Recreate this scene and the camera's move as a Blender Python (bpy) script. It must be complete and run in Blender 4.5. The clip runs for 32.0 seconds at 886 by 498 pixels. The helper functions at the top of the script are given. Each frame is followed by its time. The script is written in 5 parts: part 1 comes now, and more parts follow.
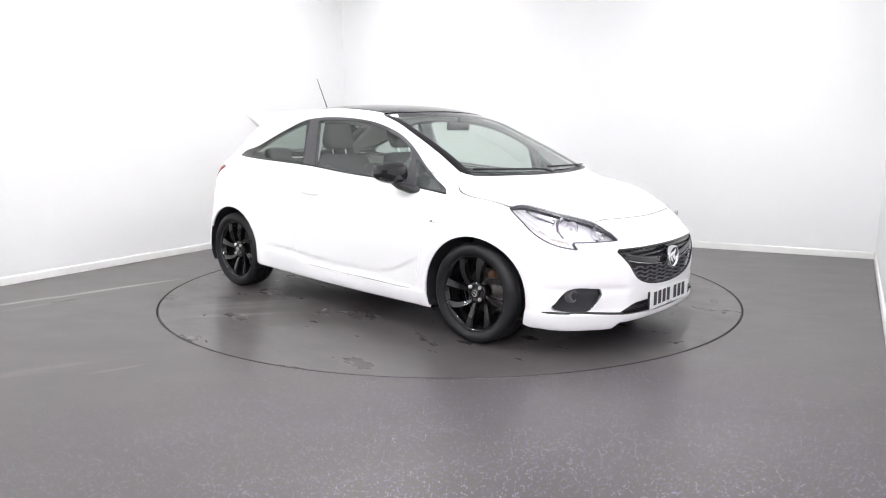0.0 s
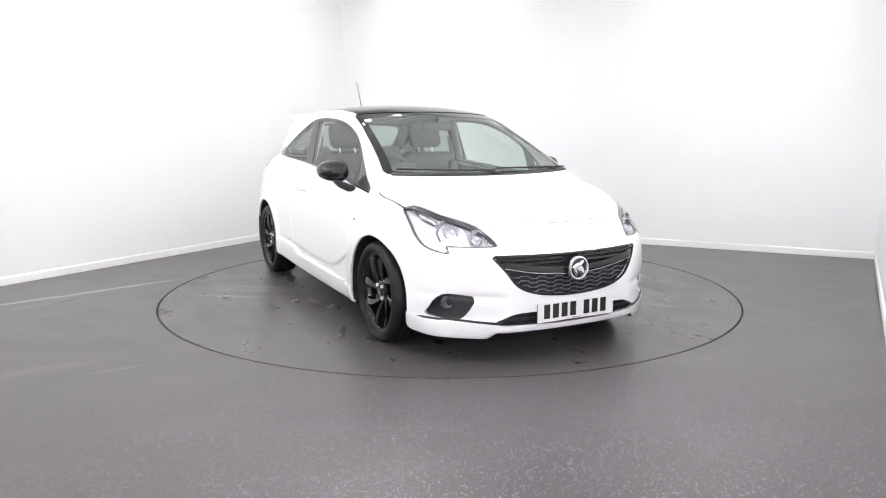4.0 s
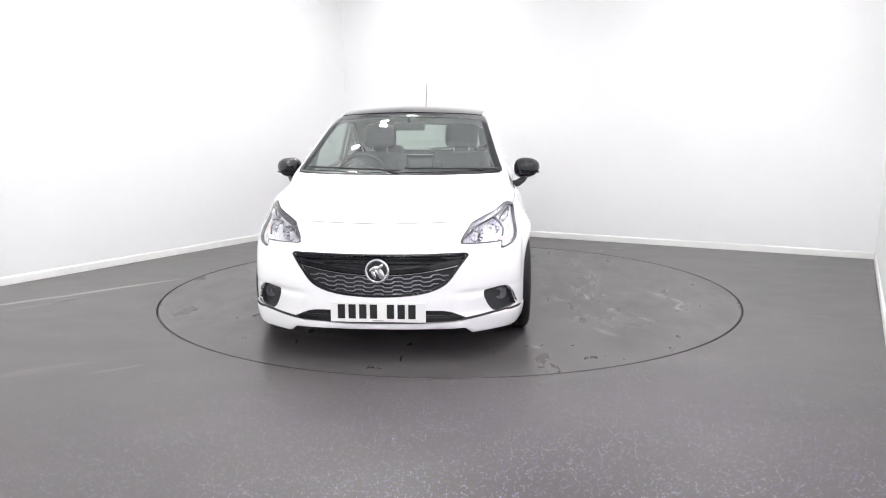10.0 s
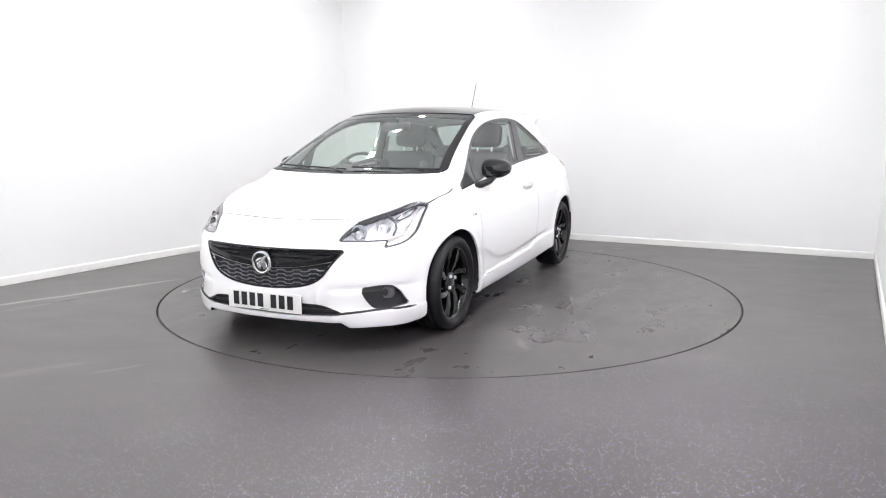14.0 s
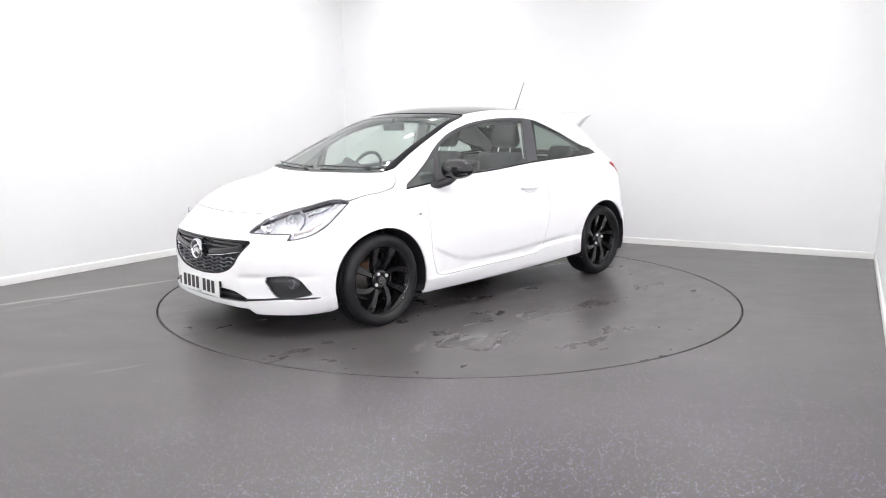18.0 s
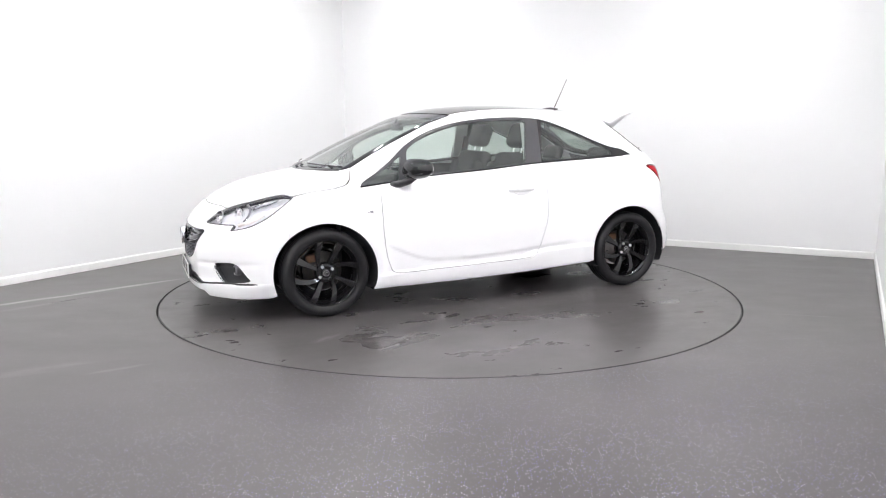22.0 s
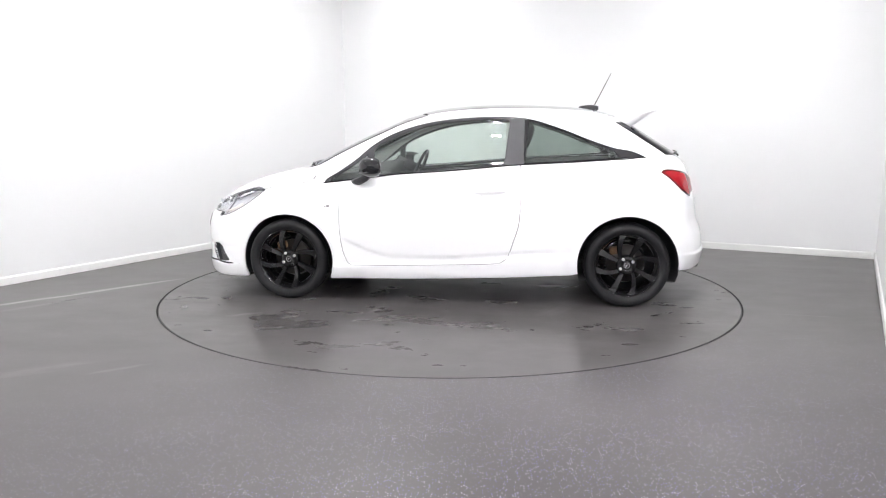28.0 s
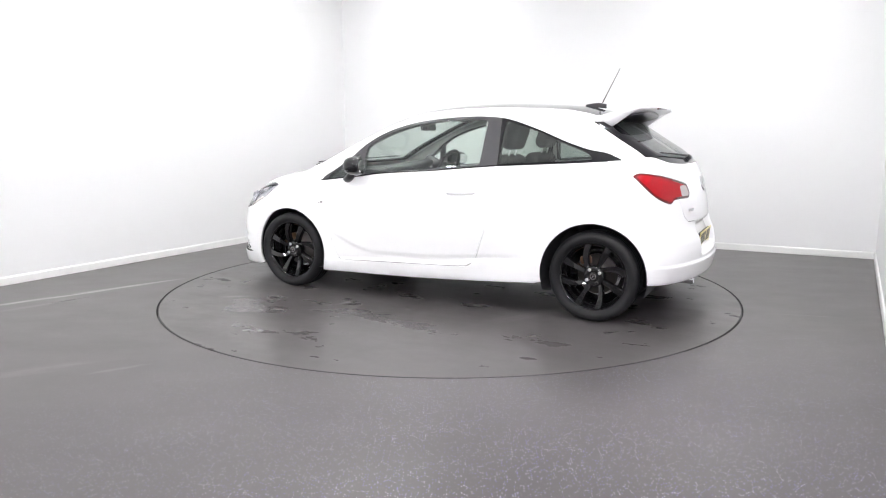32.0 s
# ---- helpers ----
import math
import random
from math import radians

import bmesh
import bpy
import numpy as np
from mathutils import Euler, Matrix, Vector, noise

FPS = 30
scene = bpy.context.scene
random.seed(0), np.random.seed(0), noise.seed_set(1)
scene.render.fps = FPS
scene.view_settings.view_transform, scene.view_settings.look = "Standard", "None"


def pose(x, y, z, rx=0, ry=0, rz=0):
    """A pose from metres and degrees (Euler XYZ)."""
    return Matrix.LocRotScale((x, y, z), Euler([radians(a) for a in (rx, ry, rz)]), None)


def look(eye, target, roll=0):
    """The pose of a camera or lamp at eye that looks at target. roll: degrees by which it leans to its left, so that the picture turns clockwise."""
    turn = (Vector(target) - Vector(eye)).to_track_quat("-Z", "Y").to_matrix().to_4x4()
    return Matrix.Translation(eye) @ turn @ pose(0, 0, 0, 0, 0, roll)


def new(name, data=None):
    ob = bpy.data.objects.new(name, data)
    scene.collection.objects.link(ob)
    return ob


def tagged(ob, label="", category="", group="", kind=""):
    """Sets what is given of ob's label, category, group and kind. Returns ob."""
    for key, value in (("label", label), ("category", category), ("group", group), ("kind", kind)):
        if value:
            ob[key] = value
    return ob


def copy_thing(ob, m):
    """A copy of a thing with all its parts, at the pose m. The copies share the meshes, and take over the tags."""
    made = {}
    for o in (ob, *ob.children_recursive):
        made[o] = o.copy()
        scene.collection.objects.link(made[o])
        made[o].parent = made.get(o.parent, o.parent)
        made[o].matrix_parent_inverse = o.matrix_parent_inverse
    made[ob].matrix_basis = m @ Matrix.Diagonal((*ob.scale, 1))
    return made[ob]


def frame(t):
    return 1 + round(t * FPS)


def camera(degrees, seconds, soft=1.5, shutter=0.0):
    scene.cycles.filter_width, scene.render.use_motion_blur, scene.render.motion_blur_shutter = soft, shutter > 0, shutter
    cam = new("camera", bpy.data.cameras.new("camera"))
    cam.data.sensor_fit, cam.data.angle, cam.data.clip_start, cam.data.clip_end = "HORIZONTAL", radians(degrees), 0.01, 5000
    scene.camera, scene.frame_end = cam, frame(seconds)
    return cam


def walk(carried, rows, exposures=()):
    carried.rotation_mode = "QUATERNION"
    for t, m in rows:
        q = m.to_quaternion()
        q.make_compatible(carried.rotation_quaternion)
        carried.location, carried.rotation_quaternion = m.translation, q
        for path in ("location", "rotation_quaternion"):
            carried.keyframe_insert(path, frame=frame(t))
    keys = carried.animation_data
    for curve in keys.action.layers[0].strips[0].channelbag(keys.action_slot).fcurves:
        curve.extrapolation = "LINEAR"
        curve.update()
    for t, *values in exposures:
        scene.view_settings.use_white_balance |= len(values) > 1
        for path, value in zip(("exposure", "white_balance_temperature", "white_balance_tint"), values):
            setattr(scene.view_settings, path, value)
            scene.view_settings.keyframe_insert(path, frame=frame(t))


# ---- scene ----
cam = camera(63.21, 32.0, soft=1.1)
EYE, AIM = (0.0, -5.791, 1.2536), (-0.0404, -0.8555, 0.4520)
walk(cam, [(0.0, look(EYE, AIM, -0.14)), (32.0, look(EYE, AIM, -0.14))], exposures=[(0.0, 0.0), (32.0, 0.0)])

# ---- light: a bright photo bay, lit from the ceiling ----
world = bpy.data.worlds.new("world")
scene.world = world
world.use_nodes = True
world.node_tree.nodes["Background"].inputs[0].default_value = (1, 1, 1, 1)
world.node_tree.nodes["Background"].inputs[1].default_value = 0.05
LAMP_GLOW = 520.0


# ---- small tools ----
def part(name, bm, material, parent=None, label="", smooth=True):
    """One mesh object from a bmesh, under a thing or a part."""
    me = bpy.data.meshes.new(name)
    bm.normal_update()
    for f in bm.faces:
        f.smooth = smooth
    bm.to_mesh(me)
    bm.free()
    me.materials.append(material)
    ob = new(name, me)
    if parent is not None:
        ob.parent = parent
    return tagged(ob, label)


def mesh_part(name, verts, faces, material, parent=None, label="", smooth=True):
    me = bpy.data.meshes.new(name)
    me.from_pydata([tuple(v) for v in verts], [], [tuple(f) for f in faces])
    me.update()
    for poly in me.polygons:
        poly.use_smooth = smooth
    me.materials.append(material)
    ob = new(name, me)
    if parent is not None:
        ob.parent = parent
    return tagged(ob, label)


def box(bm, c, s, bevel=0.0, m=None, segments=2):
    r = bmesh.ops.create_cube(bm, size=1.0, matrix=Matrix.Translation(c) @ Matrix.Diagonal((*s, 1)))
    vs = r["verts"]
    if bevel:
        es = list({e for v in vs for e in v.link_edges})
        r2 = bmesh.ops.bevel(bm, geom=es, offset=bevel, segments=segments, affect="EDGES", profile=0.5)
        vs = list({v for f in r2["faces"] for v in f.verts} | {v for v in vs if v.is_valid})
    if m is not None:
        bmesh.ops.transform(bm, matrix=m, verts=[v for v in vs if v.is_valid])
    return vs


def boxed(c, s, bevel=0.0, m=None, segments=2):
    bm = bmesh.new()
    box(bm, c, s, bevel, m, segments)
    return bm


def cylinder(bm, r1, r2, depth, m, segments=32):
    bmesh.ops.create_cone(bm, cap_ends=True, segments=segments, radius1=r1, radius2=r2, depth=depth, matrix=m)


def lathe(bm, profile, segments, m=None):
    """Turn a profile of (radius, axial) about the y axis."""
    rings = []
    for r, a in profile:
        rings.append([bm.verts.new((r * math.cos(2 * math.pi * i / segments), a, r * math.sin(2 * math.pi * i / segments))) for i in range(segments)])
    for a, b in zip(rings, rings[1:]):
        for i in range(segments):
            j = (i + 1) % segments
            bm.faces.new((a[i], a[j], b[j], b[i]))
    if m is not None:
        bmesh.ops.transform(bm, matrix=m, verts=bm.verts)


def tube(bm, pts, r, segments=8, closed=False):
    """A round bar along points."""
    pts = [Vector(q) for q in pts]
    n = len(pts)
    rings = []
    for i, q in enumerate(pts):
        a = pts[(i - 1) % n] if closed or i else q
        b = pts[(i + 1) % n] if closed or i < n - 1 else q
        d = (b - a).normalized()
        u = d.orthogonal().normalized() if not rings else (up - d * up.dot(d)).normalized()
        up = u
        w = d.cross(u)
        rr = r[i] if isinstance(r, (list, tuple)) else r
        rings.append([bm.verts.new(q + (u * math.cos(t) + w * math.sin(t)) * rr) for t in (2 * math.pi * k / segments for k in range(segments))])
    for i in range(n if closed else n - 1):
        a, b = rings[i], rings[(i + 1) % n]
        for k in range(segments):
            bm.faces.new((a[k], a[(k + 1) % segments], b[(k + 1) % segments], b[k]))
    if not closed:
        bm.faces.new(rings[0][::-1])
        bm.faces.new(rings[-1])

# ---- materials ----
def material(name, color, rough=0.5, metal=0.0, coat=0.0, spec=0.5, transmission=0.0, vary=0.0, scale=20.0, bump=0.0, bump_scale=200.0):
    m = bpy.data.materials.new(name)
    m.use_nodes = True
    nt = m.node_tree
    b = nt.nodes["Principled BSDF"]
    b.inputs["Base Color"].default_value = (*color, 1)
    b.inputs["Roughness"].default_value = rough
    b.inputs["Metallic"].default_value = metal
    b.inputs["Coat Weight"].default_value = coat
    b.inputs["Coat Roughness"].default_value = 0.03
    b.inputs["Specular IOR Level"].default_value = spec
    b.inputs["Transmission Weight"].default_value = transmission
    tc = nt.nodes.new("ShaderNodeTexCoord")
    if vary:
        n1 = nt.nodes.new("ShaderNodeTexNoise")
        n1.inputs["Scale"].default_value, n1.inputs["Detail"].default_value = scale, 6
        nt.links.new(tc.outputs["Object"], n1.inputs["Vector"])
        mix = nt.nodes.new("ShaderNodeMix")
        mix.data_type = "RGBA"
        mix.inputs["A"].default_value = (*[c * (1 - vary) for c in color], 1)
        mix.inputs["B"].default_value = (*[min(c * (1 + vary), 1) for c in color], 1)
        nt.links.new(n1.outputs["Fac"], mix.inputs["Factor"])
        nt.links.new(mix.outputs["Result"], b.inputs["Base Color"])
    if bump:
        n2 = nt.nodes.new("ShaderNodeTexNoise")
        n2.inputs["Scale"].default_value, n2.inputs["Detail"].default_value = bump_scale, 3
        nt.links.new(tc.outputs["Object"], n2.inputs["Vector"])
        bp = nt.nodes.new("ShaderNodeBump")
        bp.inputs["Strength"].default_value, bp.inputs["Distance"].default_value = bump, 0.002
        nt.links.new(n2.outputs["Fac"], bp.inputs["Height"])
        nt.links.new(bp.outputs["Normal"], b.inputs["Normal"])
    return m


def glass(name, tint, gloss=0.05, haze_or_film=0.0):
    """Thin tinted pane: clear where it is looked through, glossy at a slant, with a painted haze for reflected light.
    """
    m = bpy.data.materials.new(name)
    m.use_nodes = True
    nt = m.node_tree
    nt.nodes.remove(nt.nodes["Principled BSDF"])
    out = nt.nodes["Material Output"]
    tr, gl, lw, pw, ma, mx = (nt.nodes.new(k) for k in ("ShaderNodeBsdfTransparent", "ShaderNodeBsdfGlossy", "ShaderNodeLayerWeight",
                                                        "ShaderNodeMath", "ShaderNodeMath", "ShaderNodeMixShader"))
    tr.inputs[0].default_value = (*tint, 1)
    gl.inputs["Roughness"].default_value = 0.01
    lw.inputs["Blend"].default_value = 0.5
    pw.operation, pw.inputs[1].default_value = "POWER", 5.0
    ma.operation, ma.inputs[1].default_value, ma.inputs[2].default_value = "MULTIPLY_ADD", 0.9, gloss
    nt.links.new(lw.outputs["Facing"], pw.inputs[0])
    nt.links.new(pw.outputs[0], ma.inputs[0])
    nt.links.new(ma.outputs[0], mx.inputs[0])
    # pale diffuse haze imitates the veil that a bright ceiling reflects
    haze, hazed = nt.nodes.new("ShaderNodeBsdfDiffuse"), nt.nodes.new("ShaderNodeMixShader")
    haze.inputs[0].default_value = (0.72, 0.78, 0.76, 1)
    hazed.inputs[0].default_value = haze_or_film
    nt.links.new(tr.outputs[0], hazed.inputs[1])
    nt.links.new(haze.outputs[0], hazed.inputs[2])
    nt.links.new(hazed.outputs[0], mx.inputs[1])
    nt.links.new(gl.outputs[0], mx.inputs[2])
    nt.links.new(mx.outputs[0], out.inputs[0])
    return m


def glow(name, color, strength):
    m = bpy.data.materials.new(name)
    m.use_nodes = True
    b = m.node_tree.nodes["Principled BSDF"]
    b.inputs["Base Color"].default_value = (*color, 1)
    b.inputs["Emission Color"].default_value = (*color, 1)
    b.inputs["Emission Strength"].default_value = strength
    return m


# grey of an added wall out of view, darkening reflections in gloss black
M_UNSEEN_WALL = material("unseen_wall_grey", (0.22, 0.22, 0.225), 0.7, vary=0.05, scale=1.2)
M_WALL = material("wall_paint", (0.79, 0.79, 0.797), 0.7, vary=0.015, scale=1.2, bump=0.05, bump_scale=90)
M_SKIRT = material("baseboard_paint", (0.80, 0.80, 0.79), 0.4, vary=0.03, scale=4)
M_CEIL = material("ceiling_paint", (0.82, 0.82, 0.83), 0.8, vary=0.02, scale=2)
M_LAMP = glow("lamp_diffuser", (1.0, 1.0, 1.0), LAMP_GLOW)
M_SPOT = glow("spot_lens", (0.93, 0.84, 1.0), 420.0)
M_LAMPFRAME = material("lamp_frame", (0.75, 0.75, 0.75), 0.4)
M_PAINT = material("white_car_paint", (0.88, 0.88, 0.89), 0.30, coat=0.7, vary=0.01, scale=3)
M_BLACK = material("gloss_black", (0.008, 0.008, 0.010), 0.07, coat=0.25, vary=0.2, scale=12)
M_WHEEL = material("wheel_black", (0.006, 0.006, 0.007), 0.06, coat=0.5, spec=0.4, vary=0.2, scale=20)
M_TRIM = material("black_trim", (0.018, 0.017, 0.020), 0.30, vary=0.15, scale=30, bump=0.1, bump_scale=900)
M_FRAME = material("window_frame_satin", (0.055, 0.054, 0.060), 0.32, vary=0.10, scale=30, bump=0.05, bump_scale=900)
M_PLASTIC = material("dark_plastic", (0.018, 0.018, 0.020), 0.55, vary=0.2, scale=30, bump=0.2, bump_scale=700)
M_GAP = material("shadow_gap", (0.06, 0.06, 0.062), 0.8)
M_RUBBER = material("tyre_rubber", (0.013, 0.013, 0.0145), 0.45, spec=0.25, vary=0.25, scale=18, bump=0.25, bump_scale=260)
M_EDGE = material("edge_metal", (0.030, 0.030, 0.030), 0.6, vary=0.2, scale=30)
M_UNDER = material("underbody", (0.012, 0.012, 0.012), 0.85, vary=0.3, scale=9)
M_CHROME = material("chrome", (0.82, 0.82, 0.84), 0.08, metal=1.0, vary=0.03, scale=40)
M_SILVER = material("silver_reflector", (0.78, 0.79, 0.82), 0.16, metal=1.0, vary=0.06, scale=60)
M_DARKSILVER = material("satin_grey", (0.20, 0.20, 0.22), 0.35, metal=0.7, vary=0.05, scale=60)
M_DISC = material("brake_disc", (0.16, 0.15, 0.14), 0.38, metal=0.9, vary=0.25, scale=40)
M_RUST = material("rusty_hub", (0.16, 0.09, 0.05), 0.8, vary=0.4, scale=60)
M_PLATE = material("plate_white", (0.80, 0.80, 0.79), 0.35, vary=0.03, scale=40)
M_PLATE_Y = material("plate_yellow", (0.70, 0.62, 0.26), 0.35, vary=0.05, scale=40)
M_INK = material("plate_black", (0.008, 0.008, 0.008), 0.4)
M_CLOTH = material("seat_cloth", (0.034, 0.034, 0.037), 0.95, vary=0.3, scale=120, bump=0.5, bump_scale=900)
M_DASH = material("dashboard_plastic", (0.042, 0.043, 0.046), 0.6, vary=0.15, scale=40, bump=0.3, bump_scale=600)
M_LINING = material("cabin_lining", (0.42, 0.43, 0.42), 0.9, vary=0.08, scale=60, bump=0.2, bump_scale=500)
M_SCREEN = glass("windscreen_glass", (0.83, 0.90, 0.86), 0.085, 0.105)
M_GLASS = glass("window_glass", (0.83, 0.90, 0.86), 0.085, 0.035)
M_GLASS_DARK = glass("rear_glass", (0.50, 0.57, 0.53), 0.09, 0.03)
M_LENS = glass("clear_lens", (0.95, 0.95, 0.97), 0.05)
M_RED = material("red_lens", (0.33, 0.003, 0.008), 0.20, spec=0.22, coat=0.0, vary=0.15, scale=80)
M_REDDARK = material("dark_red_lens", (0.12, 0.004, 0.006), 0.10, coat=0.2, vary=0.1, scale=80)
M_TAPE = material("steel", (0.80, 0.80, 0.81), 0.4, metal=0.7, vary=0.1, scale=60)

M_REFLECT = material("lamp_housing", (0.90, 0.90, 0.93), 0.22, metal=0.30, vary=0.08, scale=50)
fluted = M_REFLECT.node_tree.nodes.new("ShaderNodeTexWave")
fluted.bands_direction = "Y"
fluted.inputs["Scale"].default_value, fluted.inputs["Distortion"].default_value = 22.0, 0.6
relief = M_REFLECT.node_tree.nodes.new("ShaderNodeBump")
relief.inputs["Strength"].default_value, relief.inputs["Distance"].default_value = 0.55, 0.006
place = M_REFLECT.node_tree.nodes.new("ShaderNodeTexCoord")
M_REFLECT.node_tree.links.new(place.outputs["Object"], fluted.inputs["Vector"])
M_REFLECT.node_tree.links.new(fluted.outputs["Fac"], relief.inputs["Height"])
M_REFLECT.node_tree.links.new(relief.outputs["Normal"], M_REFLECT.node_tree.nodes["Principled BSDF"].inputs["Normal"])
M_BEZEL = material("lamp_bezel", (0.038, 0.038, 0.044), 0.30, vary=0.1, scale=40)
M_INDICATOR = material("indicator_lens", (0.82, 0.77, 0.73), 0.2, coat=0.5, vary=0.1, scale=90)
M_GREYLENS = material("grey_lens", (0.42, 0.36, 0.36), 0.12, coat=1.0, vary=0.15, scale=120)
M_MESH = material("grille_satin", (0.22, 0.22, 0.25), 0.35, metal=0.8, vary=0.08, scale=60)
M_FOGPANEL = material("fog_surround", (0.030, 0.031, 0.034), 0.38, vary=0.12, scale=30, bump=0.1, bump_scale=800)
M_MIRROR = material("mirror_silver", (0.88, 0.88, 0.88), 0.01, metal=1.0)


def floor_material(name, flakes, stain_seed, gloss, haze_or_film, marks):
    """Grey sheet vinyl with tiny coloured flakes, scuffs and drying water marks."""
    m = bpy.data.materials.new(name)
    m.use_nodes = True
    nt = m.node_tree
    L = nt.links.new
    b = nt.nodes["Principled BSDF"]
    tc = nt.nodes.new("ShaderNodeTexCoord")
    mp = nt.nodes.new("ShaderNodeMapping")
    mp.inputs["Location"].default_value = (stain_seed, stain_seed * 0.7, 0)
    L(tc.outputs["Object"], mp.inputs["Vector"])

    def noise_tex(scale, detail, rough=0.55, stretch=(1, 1, 1)):
        n = nt.nodes.new("ShaderNodeTexNoise")
        n.inputs["Scale"].default_value, n.inputs["Detail"].default_value, n.inputs["Roughness"].default_value = scale, detail, rough
        s = nt.nodes.new("ShaderNodeMapping")
        s.inputs["Scale"].default_value = stretch
        L(mp.outputs[0], s.inputs["Vector"])
        L(s.outputs[0], n.inputs["Vector"])
        return n.outputs["Fac"]

    def span(v, a, b2, lo=0.0, hi=1.0):
        r = nt.nodes.new("ShaderNodeMapRange")
        r.inputs["From Min"].default_value, r.inputs["From Max"].default_value = a, b2
        r.inputs["To Min"].default_value, r.inputs["To Max"].default_value = lo, hi
        L(v, r.inputs["Value"])
        return r.outputs[0]

    def mixc(f, a, c):
        x = nt.nodes.new("ShaderNodeMix")
        x.data_type = "RGBA"
        L(f, x.inputs["Factor"])
        for k, v in (("A", a), ("B", c)):
            if isinstance(v, tuple):
                x.inputs[k].default_value = (*v, 1)
            else:
                L(v, x.inputs[k])
        return x.outputs["Result"]

    big = noise_tex(1.1, 5, 0.6, (0.7, 1.3, 1))
    col = mixc(big, (0.060, 0.0552, 0.0560), (0.099, 0.0920, 0.0922))
    # coloured flakes, strongest round one spot of the floor and fading away from it, in patches
    away = nt.nodes.new("ShaderNodeVectorMath")
    away.operation = "DISTANCE"
    away.inputs[1].default_value = (0.75, -3.9, 0)
    L(tc.outputs["Object"], away.inputs[0])
    flake_mask = nt.nodes.new("ShaderNodeMath")
    flake_mask.operation = "MULTIPLY"
    L(span(away.outputs["Value"], 3.2, 0.8, 0.06, 1.0), flake_mask.inputs[0])
    L(span(noise_tex(2.4, 4), 0.34, 0.58, 0.5, 1.0), flake_mask.inputs[1])
    for sc, seed, c, keep in ((112, 0.0, (0.80, 0.76, 0.92), 0.895), (96, 3.1, (0.20, 0.18, 0.50), 0.86), (86, 7.7, (0.16, 0.14, 0.13), 0.90)):
        v = nt.nodes.new("ShaderNodeTexVoronoi")
        v.voronoi_dimensions = "2D"
        v.inputs["Scale"].default_value = sc
        s2 = nt.nodes.new("ShaderNodeMapping")
        s2.inputs["Location"].default_value = (seed, seed, 0)
        L(tc.outputs["Object"], s2.inputs["Vector"])
        L(s2.outputs[0], v.inputs["Vector"])
        sep = nt.nodes.new("ShaderNodeSeparateColor")
        L(v.outputs["Color"], sep.inputs[0])
        both = nt.nodes.new("ShaderNodeMath")
        both.operation = "MULTIPLY"
        L(span(sep.outputs[0], keep, keep + 0.002, 0.0, flakes), both.inputs[0])
        L(span(v.outputs["Distance"], 0.25, 0.16), both.inputs[1])
        shown = nt.nodes.new("ShaderNodeMath")
        shown.operation = "MULTIPLY"
        L(both.outputs[0], shown.inputs[0])
        L(flake_mask.outputs[0], shown.inputs[1])
        col = mixc(shown.outputs[0], col, c)

    def stroke(x, y, ang, length, width):
        """A soft-edged smear at a place on the floor, streaked along its length."""
        c, s = math.cos(radians(ang)), math.sin(radians(ang))
        p = nt.nodes.new("ShaderNodeMapping")
        p.inputs["Location"].default_value, p.inputs["Rotation"].default_value = (-(c * x + s * y), s * x - c * y, 0), (0, 0, -radians(ang))
        L(tc.outputs["Object"], p.inputs["Vector"])
        q = nt.nodes.new("ShaderNodeVectorMath")
        q.operation = "MULTIPLY"
        L(p.outputs[0], q.inputs[0])
        q.inputs[1].default_value = (1 / length, 1 / width, 0)
        d = nt.nodes.new("ShaderNodeVectorMath")
        d.operation = "LENGTH"
        L(q.outputs[0], d.inputs[0])
        n = nt.nodes.new("ShaderNodeTexNoise")
        n.inputs["Scale"].default_value, n.inputs["Detail"].default_value, n.inputs["Distortion"].default_value = 1.0, 3, 0.4
        q2 = nt.nodes.new("ShaderNodeVectorMath")
        q2.operation = "MULTIPLY_ADD"
        L(p.outputs[0], q2.inputs[0])
        q2.inputs[1].default_value = (1.2 / length + 1.0, min(1.6 / width, 60), 1)
        q2.inputs[2].default_value = (x * 7.3, y * 5.1, 0)
        L(q2.outputs[0], n.inputs["Vector"])
        mul = nt.nodes.new("ShaderNodeMath")
        mul.operation = "MULTIPLY"
        L(span(d.outputs["Value"], 1.0, 0.45), mul.inputs[0])
        L(span(n.outputs["Fac"], 0.30, 0.68), mul.inputs[1])
        return mul.outputs[0]

    def faded(v, k):
        t = nt.nodes.new("ShaderNodeMath")
        t.operation = "MULTIPLY"
        L(v, t.inputs[0])
        t.inputs[1].default_value = k
        return t.outputs[0]

    # drying film: patchy gloss, and wet places that stay dark and shine
    rough = span(noise_tex(2.6, 6, 0.62, (0.8, 1.5, 1)), 0.30, 0.70, gloss[0], gloss[1])
    col = mixc(span(noise_tex(3.4, 6, 0.65, (1.5, 0.8, 1)), 0.46, 0.80, 0.0, haze_or_film), col, (0.030, 0.027, 0.027))
    for x, y, ang, ln, wd, k in marks:
        m_ = stroke(x, y, ang, ln, wd)
        col = mixc(faded(m_, k if k > 0 else -0.7 * k), col, (0.34, 0.328, 0.322) if k > 0 else (0.018, 0.016, 0.016))
        if k < 0:
            x_ = nt.nodes.new("ShaderNodeMix")
            L(faded(m_, min(1.0, -1.5 * k)), x_.inputs[0])
            L(rough, x_.inputs[2])
            x_.inputs[3].default_value = 0.19
            rough = x_.outputs[0]
    L(col, b.inputs["Base Color"])
    L(rough, b.inputs["Roughness"])
    b.inputs["Specular IOR Level"].default_value = 0.29
